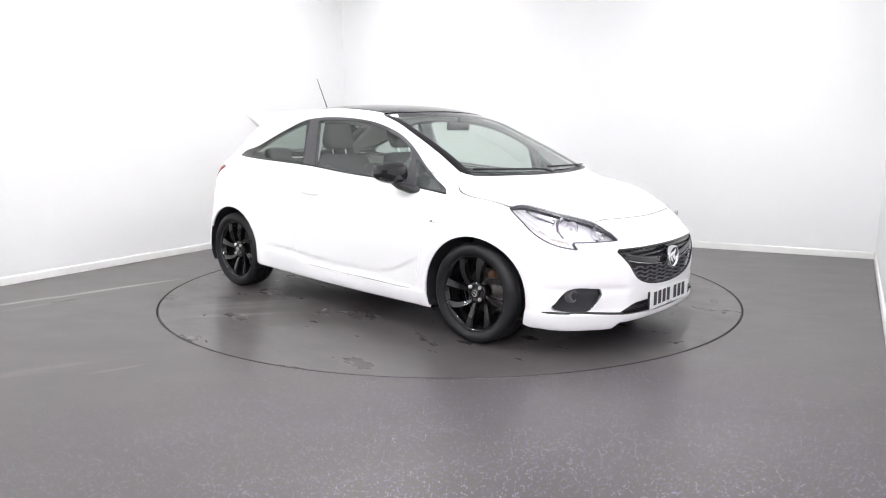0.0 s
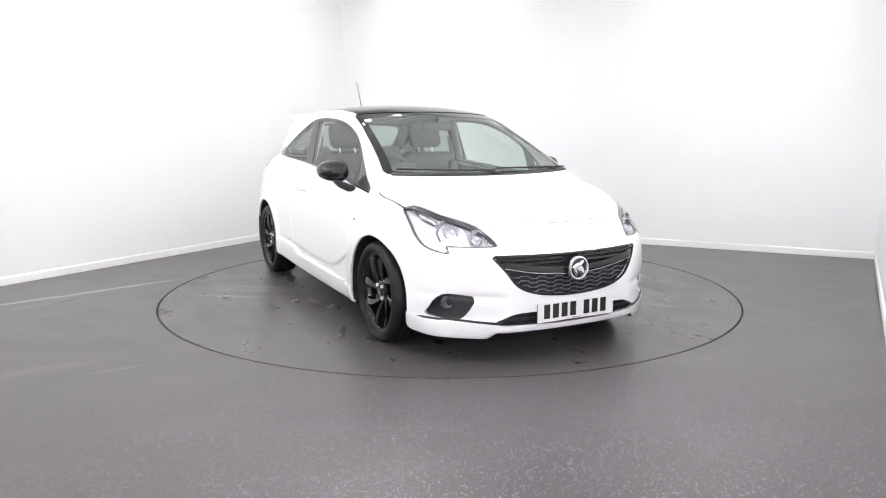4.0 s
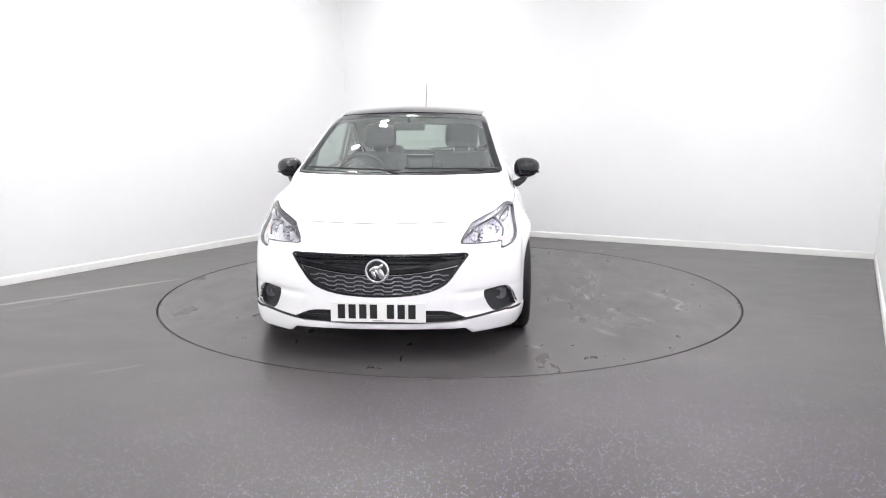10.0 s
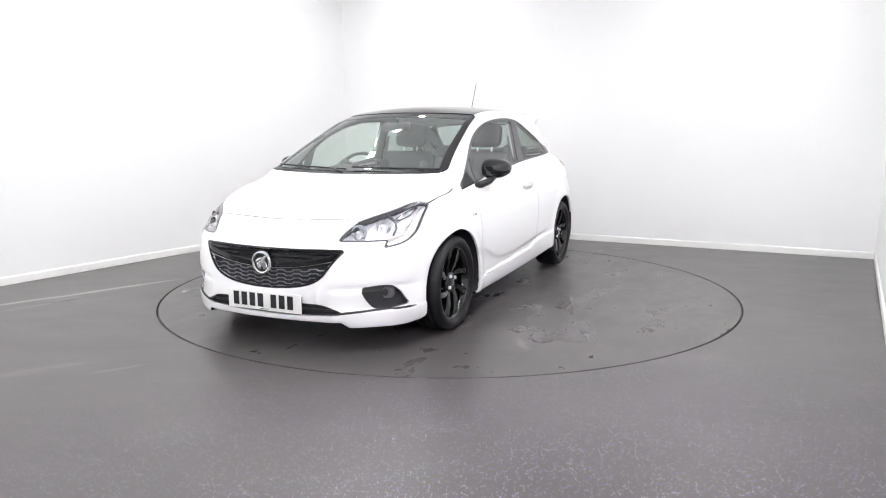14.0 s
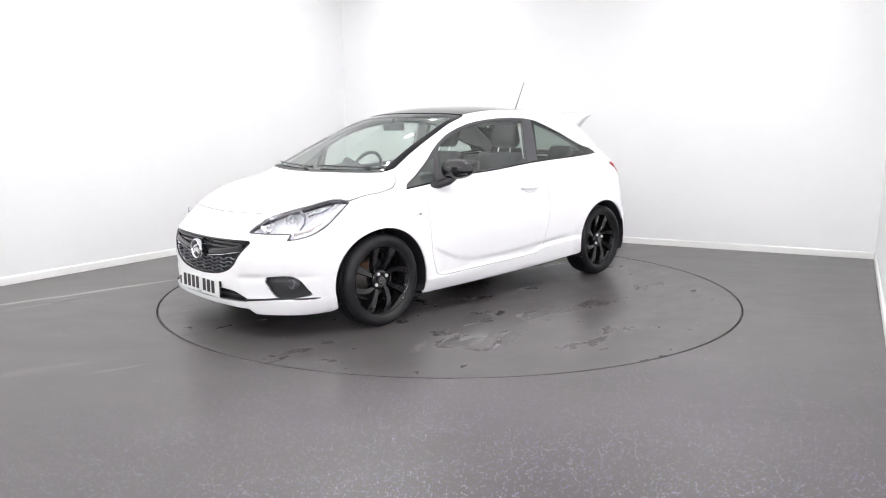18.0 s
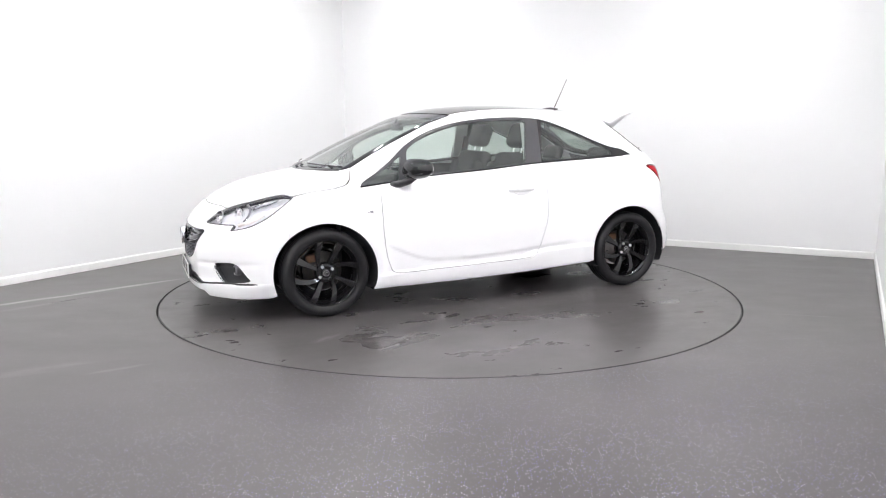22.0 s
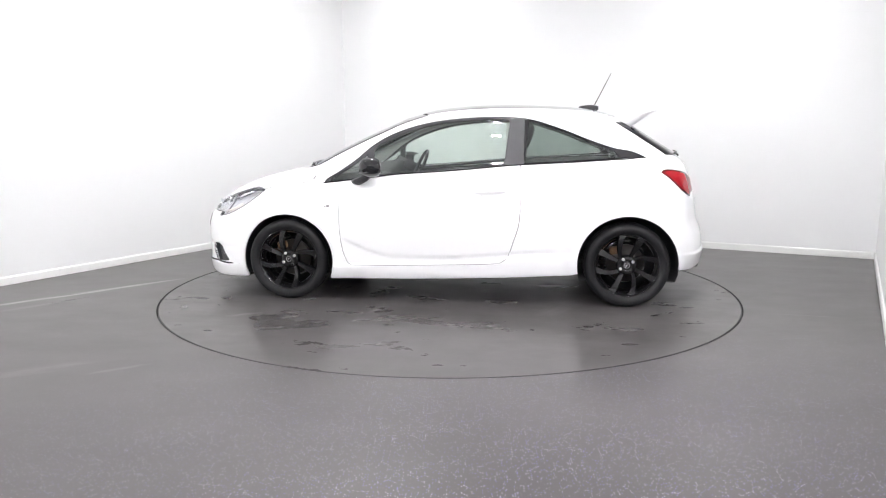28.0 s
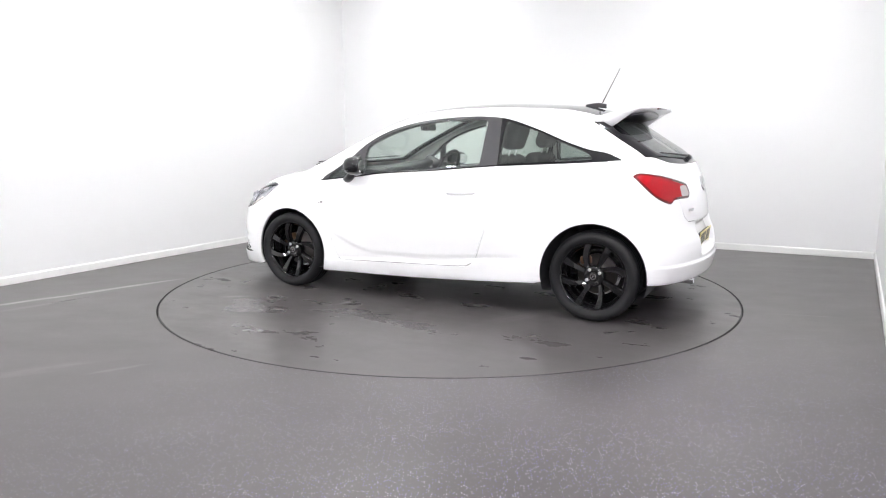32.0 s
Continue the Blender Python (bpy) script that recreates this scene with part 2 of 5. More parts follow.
    b.inputs["Specular Tint"].default_value = (1.0, 0.965, 0.975, 1)
    bp = nt.nodes.new("ShaderNodeBump")
    bp.inputs["Strength"].default_value, bp.inputs["Distance"].default_value = 0.12, 0.001
    L(noise_tex(160, 2), bp.inputs["Height"])
    L(bp.outputs[0], b.inputs["Normal"])
    return m


M_FLOOR = floor_material("floor_vinyl", 0.9, 0.0, (0.30, 0.35), 0.12, (
    (-2.95, -0.28, 44, 0.85, 0.055, 1.0), (-2.60, 0.06, 44, 0.45, 0.040, 0.9), (-2.90, -0.50, 46, 0.24, 0.014, -0.8), (-3.05, -0.66, 46, 0.30, 0.05, 0.25),
    (-1.77, -2.08, 33, 0.20, 0.025, 0.25), (-2.20, -2.10, 30, 0.35, 0.09, 0.15), (1.62, 1.80, 60, 0.10, 0.03, 0.5), (1.85, 1.95, 20, 0.10, 0.03, 0.5),
    (2.2, 1.45, 20, 0.08, 0.025, 0.5), (2.45, -0.95, -14, 0.30, 0.012, 0.3)))
M_TURN = floor_material("turntable_vinyl", 0.12, 11.3, (0.25, 0.36), 0.35, (
    (1.23, 1.05, 120, 0.42, 0.20, -0.18), (0.95, 1.28, 25, 0.30, 0.14, -0.32), (1.60, 0.70, 100, 0.30, 0.15, -0.12), (-0.70, -1.45, 55, 0.60, 0.16, 0.30), (-0.45, -1.60, 50, 0.50, 0.05, 0.45),
    (0.99, 1.42, 20, 0.14, 0.030, -0.85), (0.77, 1.32, 20, 0.20, 0.06, -0.8), (0.365, 0.868, 30, 0.09, 0.045, -0.85), (0.26, 1.226, 10, 0.06, 0.025, -0.85), (1.10, 1.10, 20, 0.16, 0.04, -0.7),
    (0.1, 1.1, 8, 0.9, 0.16, -0.4), (-1.05, -1.44, 40, 0.20, 0.008, -0.9), (-0.2, -1.2, 15, 0.9, 0.16, -0.10), (-0.9, 0.6, 60, 0.5, 0.10, 0.22), (1.30, 1.06, 30, 0.16, 0.05, 0.4), (0.43, 0.84, 70, 0.14, 0.03, 0.35),
    (0.35, -1.35, 12, 0.55, 0.10, -0.10), (-1.30, 0.95, 30, 0.45, 0.07, -0.25), (-1.577, 0.728, 40, 0.16, 0.04, -0.5), (1.45, -0.75, 70, 0.40, 0.06, 0.3), (-1.55, -0.45, 80, 0.45, 0.07, 0.3)))

# ---- the room: three walls, a fourth added out of view, ceiling, floor with a sunk turntable ----
TABLE_R = 2.229
CORNERS = [(-1.40, 4.05), (4.221, 1.259), (-1.50, -9.04), (-8.10, -7.55)]   # back left, back right, behind the camera twice
ROOM_H = 3.55


def wall_between(name, a, b, label):
    """A wall 0.2 m thick on the outer side of the line from a to b."""
    a, b = Vector((*a, 0)), Vector((*b, 0))
    d = (b - a).normalized()
    n = Vector((-d.y, d.x, 0))
    bm = bmesh.new()
    a2, b2 = a - d * 0.0 + n * 0.2, b + d * 0.0 + n * 0.2
    lo = [bm.verts.new(v) for v in (a, b, b2, a2)]
    hi = [bm.verts.new(v + Vector((0, 0, ROOM_H))) for v in (a, b, b2, a2)]
    bm.faces.new(lo[::-1])
    bm.faces.new(hi)
    for i in range(4):
        j = (i + 1) % 4
        bm.faces.new((lo[i], lo[j], hi[j], hi[i]))
    bmesh.ops.recalc_face_normals(bm, faces=bm.faces)
    tagged(part(name, bm, M_UNSEEN_WALL if name == "wall_unseen" else M_WALL, smooth=False), label, "wall", kind="structure")
    # baseboard with a rounded upper edge
    prof = [(0.0, 0.0), (-0.014, 0.0), (-0.014, 0.058), (-0.011, 0.066), (-0.005, 0.070), (0.0, 0.070)]
    bm = bmesh.new()
    ends = []
    for q, s in ((a, 0.016), (b, -0.016)):
        ends.append([bm.verts.new(q + d * s + n * (o + (-0.001)) + Vector((0, 0, z + 0.001))) for o, z in prof])
    for i in range(len(prof) - 1):
        bm.faces.new((ends[0][i], ends[0][i + 1], ends[1][i + 1], ends[1][i]))
    bm.faces.new(ends[0])
    bm.faces.new(ends[1][::-1])
    bmesh.ops.recalc_face_normals(bm, faces=bm.faces)
    tagged(part("baseboard", bm, M_SKIRT, smooth=False), "white painted baseboard along the grey floor", "baseboard", kind="structure")


for nm, i, j in (("wall_back", 0, 1), ("wall_side", 1, 2), ("wall_unseen", 2, 3), ("wall_far", 3, 0)):
    wall_between(nm, CORNERS[i], CORNERS[j], "unseen grey wall added behind the camera for dark reflections" if nm == "wall_unseen" else "plain matt white painted wall of the photo bay")


def ring_floor():
    """Floor sheet with a round opening for the turntable."""
    n = 192
    angs = sorted([2 * math.pi * i / n for i in range(n)] + [math.atan2(y, x) % (2 * math.pi) for x, y in CORNERS])
    inner, outer, low = [], [], []
    bm = bmesh.new()
    r = TABLE_R + 0.010
    for a in angs:
        d = Vector((math.cos(a), math.sin(a)))
        best = 1e9
        for i in range(4):
            p, q = Vector(CORNERS[i]), Vector(CORNERS[(i + 1) % 4])
            e = q - p
            den = d.x * e.y - d.y * e.x
            if abs(den) > 1e-9:
                t = (p.x * e.y - p.y * e.x) / den
                u = (p.x * d.y - p.y * d.x) / den
                if t > 0 and -1e-6 <= u <= 1 + 1e-6:
                    best = min(best, t)
        inner.append(bm.verts.new((r * d.x, r * d.y, 0)))
        low.append(bm.verts.new((r * d.x, r * d.y, -0.06)))
        outer.append(bm.verts.new((best * d.x, best * d.y, 0)))
    m = len(angs)
    for i in range(m):
        j = (i + 1) % m
        bm.faces.new((inner[i], outer[i], outer[j], inner[j]))
    return bm


floor = tagged(part("floor", ring_floor(), M_FLOOR, smooth=False), "grey speckled vinyl floor with faint water marks", "floor", kind="structure")
bm = bmesh.new()
lathe(bm, [(0.001, -0.06), (TABLE_R + 0.010, -0.06), (TABLE_R + 0.010, -0.0005)], 192, Matrix.Rotation(radians(90), 4, "X"))
tagged(part("floor_pit", bm, M_UNDER, smooth=False), "dark pit below the turntable", "pit", kind="structure")

bm = bmesh.new()
lathe(bm, [(0.001, 0.0), (1.0, 0.0), (TABLE_R - 0.007, 0.0)], 192, Matrix.Rotation(radians(90), 4, "X"))
bmesh.ops.remove_doubles(bm, verts=bm.verts, dist=0.0005)
bmesh.ops.recalc_face_normals(bm, faces=bm.faces)
turntable = tagged(part("turntable", bm, M_TURN, smooth=False), "round grey vinyl car turntable flush with the floor", "turntable")

bm = bmesh.new()
lathe(bm, [(TABLE_R - 0.007, 0.0), (TABLE_R - 0.002, -0.0005), (TABLE_R, -0.003), (TABLE_R, -0.055)], 192, Matrix.Rotation(radians(90), 4, "X"))
bmesh.ops.recalc_face_normals(bm, faces=bm.faces)
part("edge_ring", bm, M_EDGE, turntable, "dark edge ring of the turntable", smooth=False)

# ceiling, with lamps let in
bm = bmesh.new()
lo = [bm.verts.new((x, y, ROOM_H)) for x, y in CORNERS]
hi = [bm.verts.new((x, y, ROOM_H + 0.15)) for x, y in CORNERS]
bm.faces.new(lo)
bm.faces.new(hi[::-1])
for i in range(4):
    bm.faces.new((lo[i], hi[i], hi[(i + 1) % 4], lo[(i + 1) % 4]))
bmesh.ops.recalc_face_normals(bm, faces=bm.faces)
tagged(part("ceiling", bm, M_CEIL, smooth=False), "pale painted ceiling above the bay", "ceiling", kind="structure")

E1, E2 = Vector((0.5, 0.866)), Vector((0.866, -0.5))      # along the room, across it
ORIGIN = Vector((-1.40, 4.05))


def ceiling_lamp():
    """A small square LED flood, face down."""
    root = new("ceiling_light", None)
    w = 0.14
    bm = bmesh.new()
    for c, s in (((0, w / 2, 0), (w + 0.03, 0.025, 0.05)), ((0, -w / 2, 0), (w + 0.03, 0.025, 0.05)),
                 ((w / 2, 0, 0), (0.025, w - 0.025, 0.05)), ((-w / 2, 0, 0), (0.025, w - 0.025, 0.05))):
        box(bm, c, s, 0.003)
    part("frame", bm, M_LAMPFRAME, root)
    part("diffuser", boxed((0, 0, -0.01), (w - 0.02, w - 0.02, 0.012)), M_LAMP, root)
    return tagged(root, "small square LED spot on the pale ceiling", "ceiling light", "ceiling lights")


# two rows along the bay, three behind the camera
lamp = ceiling_lamp()
LAMPS = [(0.8 + 0.85 * k, b) for k in range(8) for b in (1.5, 5.05)] + [(8.9, 1.6), (8.9, 3.2), (8.9, 4.8)]
for k, (a, b) in enumerate(LAMPS):
    q = ORIGIN - E1 * a + E2 * b
    m = Matrix.Translation((q.x, q.y, ROOM_H - 0.03)) @ Matrix.Rotation(radians(-30), 4, "Z")
    if k:
        copy_thing(lamp, m)
    else:
        lamp.matrix_basis = m


# LED floods added on walls out of view as fill light, aimed at the turntable
def fill_flood():
    root = new("fill_flood", None)
    bm = bmesh.new()
    box(bm, (-0.045, 0, 0), (0.05, 0.24, 0.15), 0.012)
    part("case", bm, M_TRIM, root, "black case of the fill flood")
    part("lens", boxed((-0.018, 0, 0), (0.008, 0.135, 0.115), 0.002), M_LAMP, root, "glowing lens", smooth=False)
    bm = bmesh.new()
    tube(bm, [(-0.05, 0.125, 0.0), (-0.10, 0.125, 0.0), (-0.15, 0.06, 0.0), (-0.15, -0.06, 0.0), (-0.10, -0.125, 0.0), (-0.05, -0.125, 0.0)], 0.010, 8)
    part("bracket", bm, M_TRIM, root)
    return tagged(root, "black LED flood added out of view as fill light", "flood light", "wall flood lights")


def on_wall(i, j, t, z):
    """A pose 0.17 m in front of a wall, looking at the car."""
    a, b = Vector((*CORNERS[i], z)), Vector((*CORNERS[j], z))
    d = (b - a).normalized()
    p = a + (b - a) * t + Vector((d.y, -d.x, 0)) * 0.17
    n = (Vector((0, 0, 0.5)) - p).normalized()
    s = Vector((0, 0, 1)).cross(n).normalized()
    return Matrix.Translation(p) @ Matrix((n, s, n.cross(s))).transposed().to_4x4()


flood = fill_flood()
for k, (i, j, t) in enumerate(((2, 3, 0.15), (2, 3, 0.45), (2, 3, 0.75), (1, 2, 0.80), (1, 2, 0.92), (3, 0, 0.28), (3, 0, 0.40))):
    if k:
        copy_thing(flood, on_wall(i, j, t, 2.3))
    else:
        flood.matrix_basis = on_wall(i, j, t, 2.3)


# a row of small LED spots along the side wall, either side of the camera
def led_spot():
    root = new("led_spot", None)
    bm = bmesh.new()
    lathe(bm, [(0.001, -0.06), (0.034, -0.06), (0.040, -0.05), (0.042, 0.006), (0.036, 0.008), (0.034, -0.004)], 24, Matrix.Rotation(radians(-90), 4, "Z"))
    bmesh.ops.recalc_face_normals(bm, faces=bm.faces)
    part("case", bm, M_TRIM, root, "black round spot case")
    bm = bmesh.new()
    lathe(bm, [(0.001, 0.002), (0.026, 0.001), (0.034, -0.004)], 20, Matrix.Rotation(radians(-90), 4, "Z"))
    bmesh.ops.recalc_face_normals(bm, faces=bm.faces)
    part("lens", bm, M_SPOT, root, "glowing pale violet lens")
    part("bracket", boxed((-0.11, 0, 0), (0.12, 0.03, 0.03), 0.004), M_TRIM, root)
    return tagged(root, "small black LED spot with a pale violet lens", "spot light", "wall spots")


spot = led_spot()
for k, t in enumerate((0.40, 0.46, 0.52, 0.58, 0.75, 0.81, 0.87)):
    if k:
        copy_thing(spot, on_wall(1, 2, t, 2.0))
    else:
        spot.matrix_basis = on_wall(1, 2, t, 2.0)


# ---- shape of the car body: an implicit solid, x forward, y left, z up ----
def curve(xs, ys):
    """Smooth monotone interpolation through a table."""
    xs, ys = np.array(xs, float), np.array(ys, float)
    if xs[0] > xs[-1]:
        xs, ys = xs[::-1], ys[::-1]
    h = np.diff(xs)
    d = np.diff(ys) / h
    m = np.zeros(len(xs))
    m[0], m[-1] = d[0], d[-1]
    for i in range(1, len(xs) - 1):
        if d[i - 1] * d[i] > 0:
            w1, w2 = 2 * h[i] + h[i - 1], h[i] + 2 * h[i - 1]
            m[i] = (w1 + w2) / (w1 / d[i - 1] + w2 / d[i])

    def f(x):
        x = np.asarray(x, float)
        c = np.clip(x, xs[0], xs[-1])
        i = np.clip(np.searchsorted(xs, c) - 1, 0, len(h) - 1)
        t = (c - xs[i]) / h[i]
        v = ((1 + 2 * t) * (1 - t) ** 2 * ys[i] + t * (1 - t) ** 2 * h[i] * m[i]
             + t * t * (3 - 2 * t) * ys[i + 1] + t * t * (t - 1) * h[i] * m[i + 1])
        return v + np.where(x < xs[0], (x - xs[0]) * m[0], 0) + np.where(x > xs[-1], (x - xs[-1]) * m[-1], 0)
    return f


def smax(a, b, r):
    h = np.maximum(r - np.abs(a - b), 0) / r
    return np.maximum(a, b) + h * h * r / 4


def ramp(x, a, b):
    t = np.clip((x - a) / (b - a), 0, 1)
    return t * t * (3 - 2 * t)


AXLE, HUB_Z, ARCH = 1.2555, 0.300, 0.350
plan_w = curve([-2.0, -1.75, -1.5, -1.2555, -0.7, 0, 0.6, 1.2555, 1.6, 1.85, 2.1],
               [0.76, 0.825, 0.855, 0.874, 0.862, 0.856, 0.860, 0.874, 0.800, 0.775, 0.73])
tumble = curve([0.10, 0.17, 0.24, 0.32, 0.50, 0.64, 0.75, 0.84, 0.91, 1.00, 1.10, 1.20, 1.30, 1.42, 1.55],
               [-0.07, -0.02, -0.004, 0, 0, -0.004, -0.018, -0.048, -0.098, -0.145, -0.174, -0.198, -0.225, -0.256, -0.30])
top_z = curve([-2.1, -1.6, -1.36, -1.09, -0.82, -0.36, -0.18, 0.104, 0.364, 0.58, 0.823, 1.071, 1.18, 1.26, 1.40, 1.575, 1.80, 1.95, 2.06, 2.20],
              [1.30, 1.375, 1.405, 1.428, 1.452, 1.470, 1.467, 1.448, 1.393, 1.309, 1.200, 1.071, 1.010, 0.982, 0.955, 0.915, 0.838, 0.762, 0.680, 0.52])
crown = curve([-2.0, -0.2, 0.25, 0.60, 1.0, 1.25, 1.5, 2.1], [0.13, 0.13, 0.16, 0.17, 0.15, 0.12, 0.12, 0.10])
rear_x = curve([0.1, 0.22, 0.30, 0.42, 0.52, 0.62, 0.76, 0.90, 1.00, 1.08, 1.20, 1.35, 1.5],
               [-1.77, -1.83, -1.875, -1.895, -1.882, -1.845, -1.822, -1.788, -1.748, -1.682, -1.505, -1.270, -1.035])
front_x = curve([0.08, 0.16, 0.20, 0.245, 0.275, 0.36, 0.45, 0.52, 0.60, 0.68, 0.76, 0.9],
                [2.055, 2.078, 2.088, 2.093, 2.088, 2.093, 2.095, 2.09, 2.072, 2.018, 1.94, 1.77])
base_z = curve([-2.0, -1.6, -1.55, -0.9, -0.85, 0.85, 0.92, 1.5, 1.6, 2.2],
               [0.27, 0.27, 0.24, 0.235, 0.225, 0.165, 0.165, 0.172, 0.184, 0.184])


crease_z = curve([-0.75, -0.61, -0.33, 0.20, 0.43, 0.56, 0.735, 0.825, 0.9], [0.410, 0.401, 0.377, 0.347, 0.349, 0.370, 0.437, 0.480, 0.53])
skirt_z = curve([-0.9, -0.60, -0.363, -0.25, 0.05, 0.9], [0.385, 0.372, 0.352, 0.318, 0.308, 0.276])


def side_y(x, z):
    y = plan_w(x) + tumble(z)
    # flares round the wheel openings
    for ax in (AXLE, -AXLE):
        r = np.hypot(x - ax, z - HUB_Z)
        y = y + 0.010 * np.exp(-((r - 0.385) / 0.05) ** 2)
    # hollow below the swept crease of the lower door, down to the ledge of the side skirt
    along = ramp(x, -0.80, -0.55) * (1 - ramp(x, 0.72, 0.90))
    zc, zs = crease_z(x), skirt_z(x)
    y = y - along * 0.0072 * ramp(z, zc + 0.012, zc - 0.018) * ramp(z, zs - 0.010, zs + 0.006)
    y = y + 0.008 * ramp(x, -0.95, -0.85) * (1 - ramp(x, 0.85, 0.95)) * ramp(z, zs + 0.006, zs - 0.022)
    # the front lip stands out round the corner of the bumper
    y = y + 0.003 * ramp(x, 1.35, 1.60) * ramp(z, 0.264, 0.248)
    # fuller tail below the rear corner of the glass, narrower above it
    back = ramp(x, -0.9, -1.5)
    y = y + back * (0.045 * np.exp(-((z - 0.93) / 0.09) ** 2) - 0.040 * ramp(z, 1.0, 1.08))
    # the nose narrows towards the head lamps
    y = y - 0.045 * ramp(x, 0.6, 1.3) * ramp(z, 0.60, 0.82) * (1 - ramp(z, 0.90, 1.0))
    # waist crease
    y = y - 0.005 * np.exp(-((z - 0.775 - 0.03 * ramp(x, 0.6, -1.4)) / 0.03) ** 2) * (1 - ramp(x, 0.5, 0.9))
    return y


def body_f(x, y, z):
    a = np.abs(y)
    side = a - side_y(x, z)
    e = 0.01
    slope = (top_z(x + e) - top_z(x - e)) / (2 * e)
    top = (z - top_z(x) + crown(x) * a * a) / np.sqrt(1 + slope * slope)
    rslope = (rear_x(z + e) - rear_x(z - e)) / (2 * e)
    plate = 0.052 * (1 - ramp(a, 0.28, 0.34)) * ramp(z, 0.415, 0.455) * (1 - ramp(z, 0.60, 0.66))
    ledge = -0.014 * ramp(z, 0.405, 0.385)
    rear = (rear_x(z) + plate + ledge + 0.20 * a * a + 0.16 * a ** 4 - x) / np.sqrt(1 + rslope * rslope)
    fslope = (front_x(z + e) - front_x(z - e)) / (2 * e)
    wing = 0.010 * ramp(a, 0.36, 0.50) * np.exp(-((z - 0.372 - 0.02 * a) / 0.018) ** 2)
    front = (x - front_x(z) + wing + 0.20 * a * a + 0.10 * a ** 4 + (0.60 - 0.05 * ramp(z, 0.264, 0.244)) * np.maximum(a - 0.42, 0) ** 1.3) / np.sqrt(1 + fslope * fslope)
    f = smax(side, top, 0.08)
    f = smax(f, rear, 0.10)
    f = smax(f, front, 0.09)
    drop = 0.034 * ramp(a, 0.465, 0.515) * ramp(x, 1.5, 1.65)
    return smax(f, base_z(x) - drop - z, 0.02)


def body_normal(p):
    x, y, z = p.T
    e = 0.004
    n = np.stack([body_f(x + e, y, z) - body_f(x - e, y, z), body_f(x, y + e, z) - body_f(x, y - e, z),
                  body_f(x, y, z + e) - body_f(x, y, z - e)], -1)
    return n / np.maximum(np.linalg.norm(n, axis=1, keepdims=True), 1e-9)


def body_surface(h):
    """Surface nets over the implicit body: points and quads."""
    gx, gy, gz = np.arange(-2.04, 2.22, h), None, np.arange(0.10, 1.56, h)
    half = int(0.96 / h)
    gy = (np.arange(-half, half) + 0.5) * h
    f = body_f(gx[:, None, None], gy[None, :, None], gz[None, None, :])
    s = f < 0
    nx, ny, nz = f.shape
    cs = np.zeros((nx - 1, ny - 1, nz - 1), int)
    for i in (0, 1):
        for j in (0, 1):
            for k in (0, 1):
                cs += s[i:nx - 1 + i, j:ny - 1 + j, k:nz - 1 + k]
    act = (cs > 0) & (cs < 8)
    idx = -np.ones(act.shape, int)
    idx[act] = np.arange(act.sum())
    ci, cj, ck = np.nonzero(act)
    p = np.stack([gx[ci] + h / 2, gy[cj] + h / 2, gz[ck] + h / 2], -1)
    for _ in range(6):
        v = body_f(*p.T)
        e = 0.002
        n = np.stack([body_f(p[:, 0] + e, p[:, 1], p[:, 2]) - body_f(p[:, 0] - e, p[:, 1], p[:, 2]),
                      body_f(p[:, 0], p[:, 1] + e, p[:, 2]) - body_f(p[:, 0], p[:, 1] - e, p[:, 2]),
                      body_f(p[:, 0], p[:, 1], p[:, 2] + e) - body_f(p[:, 0], p[:, 1], p[:, 2] - e)], -1) / (2 * e)
        step = v[:, None] * n / np.maximum((n * n).sum(1, keepdims=True), 0.2)
        p = p - np.clip(step, -h, h) * 0.9
    quads = []
    for ax in range(3):
        sl0, sl1 = [slice(1, -1)] * 3, [slice(1, -1)] * 3
        sl0[ax], sl1[ax] = slice(0, -1), slice(1, None)
        a, b = s[tuple(sl0)], s[tuple(sl1)]
        off = [1, 1, 1]
        off[ax] = 0
        u, w = [q for q in range(3) if q != ax]
        for flag, flip in ((a & ~b, False), (~a & b, True)):
            e0 = np.stack(np.nonzero(flag), -1) + off
            def cell(du, dw):
                c = e0.copy()
                c[:, u] += du
                c[:, w] += dw
                return idx[c[:, 0], c[:, 1], c[:, 2]]
            q = np.stack([cell(-1, -1), cell(0, -1), cell(0, 0), cell(-1, 0)], -1)
            if flip != (ax == 1):
                q = q[:, ::-1]
            quads.append(q)
    return p, np.concatenate(quads)

# ---- the body cut into panels along its shut lines ----
SV, SQ = body_surface(0.0145)
SV = [v for v in SV]
FACES = [tuple(q) for q in SQ.tolist()]


def split(faces, fn, level=0.0):
    """Cuts faces along fn = level. Returns those above and those below."""
    used = sorted({i for f in faces for i in f})
    v = fn(np.array([SV[i] for i in used]).T) - level
    vals = dict(zip(used, np.where(np.abs(v) < 2e-5, 2e-5, v).tolist()))
    up, down, cache = [], [], {}
    for f in faces:
        s = [vals[i] > 0 for i in f]
        if all(s):
            up.append(f)
        elif not any(s):
            down.append(f)
        else:
            a, b = [], []
            n = len(f)
            for k in range(n):
                i, j = f[k], f[(k + 1) % n]
                (a if s[k] else b).append(i)
                if s[k] != s[(k + 1) % n]:
                    key = (min(i, j), max(i, j))
                    if key not in cache:
                        t = vals[i] / (vals[i] - vals[j])
                        cache[key] = len(SV)
                        SV.append(SV[i] + (SV[j] - SV[i]) * t)
                    a.append(cache[key])
                    b.append(cache[key])
            if len(a) > 2:
                up.append(tuple(a))
            if len(b) > 2:
                down.append(tuple(b))
    return up, down


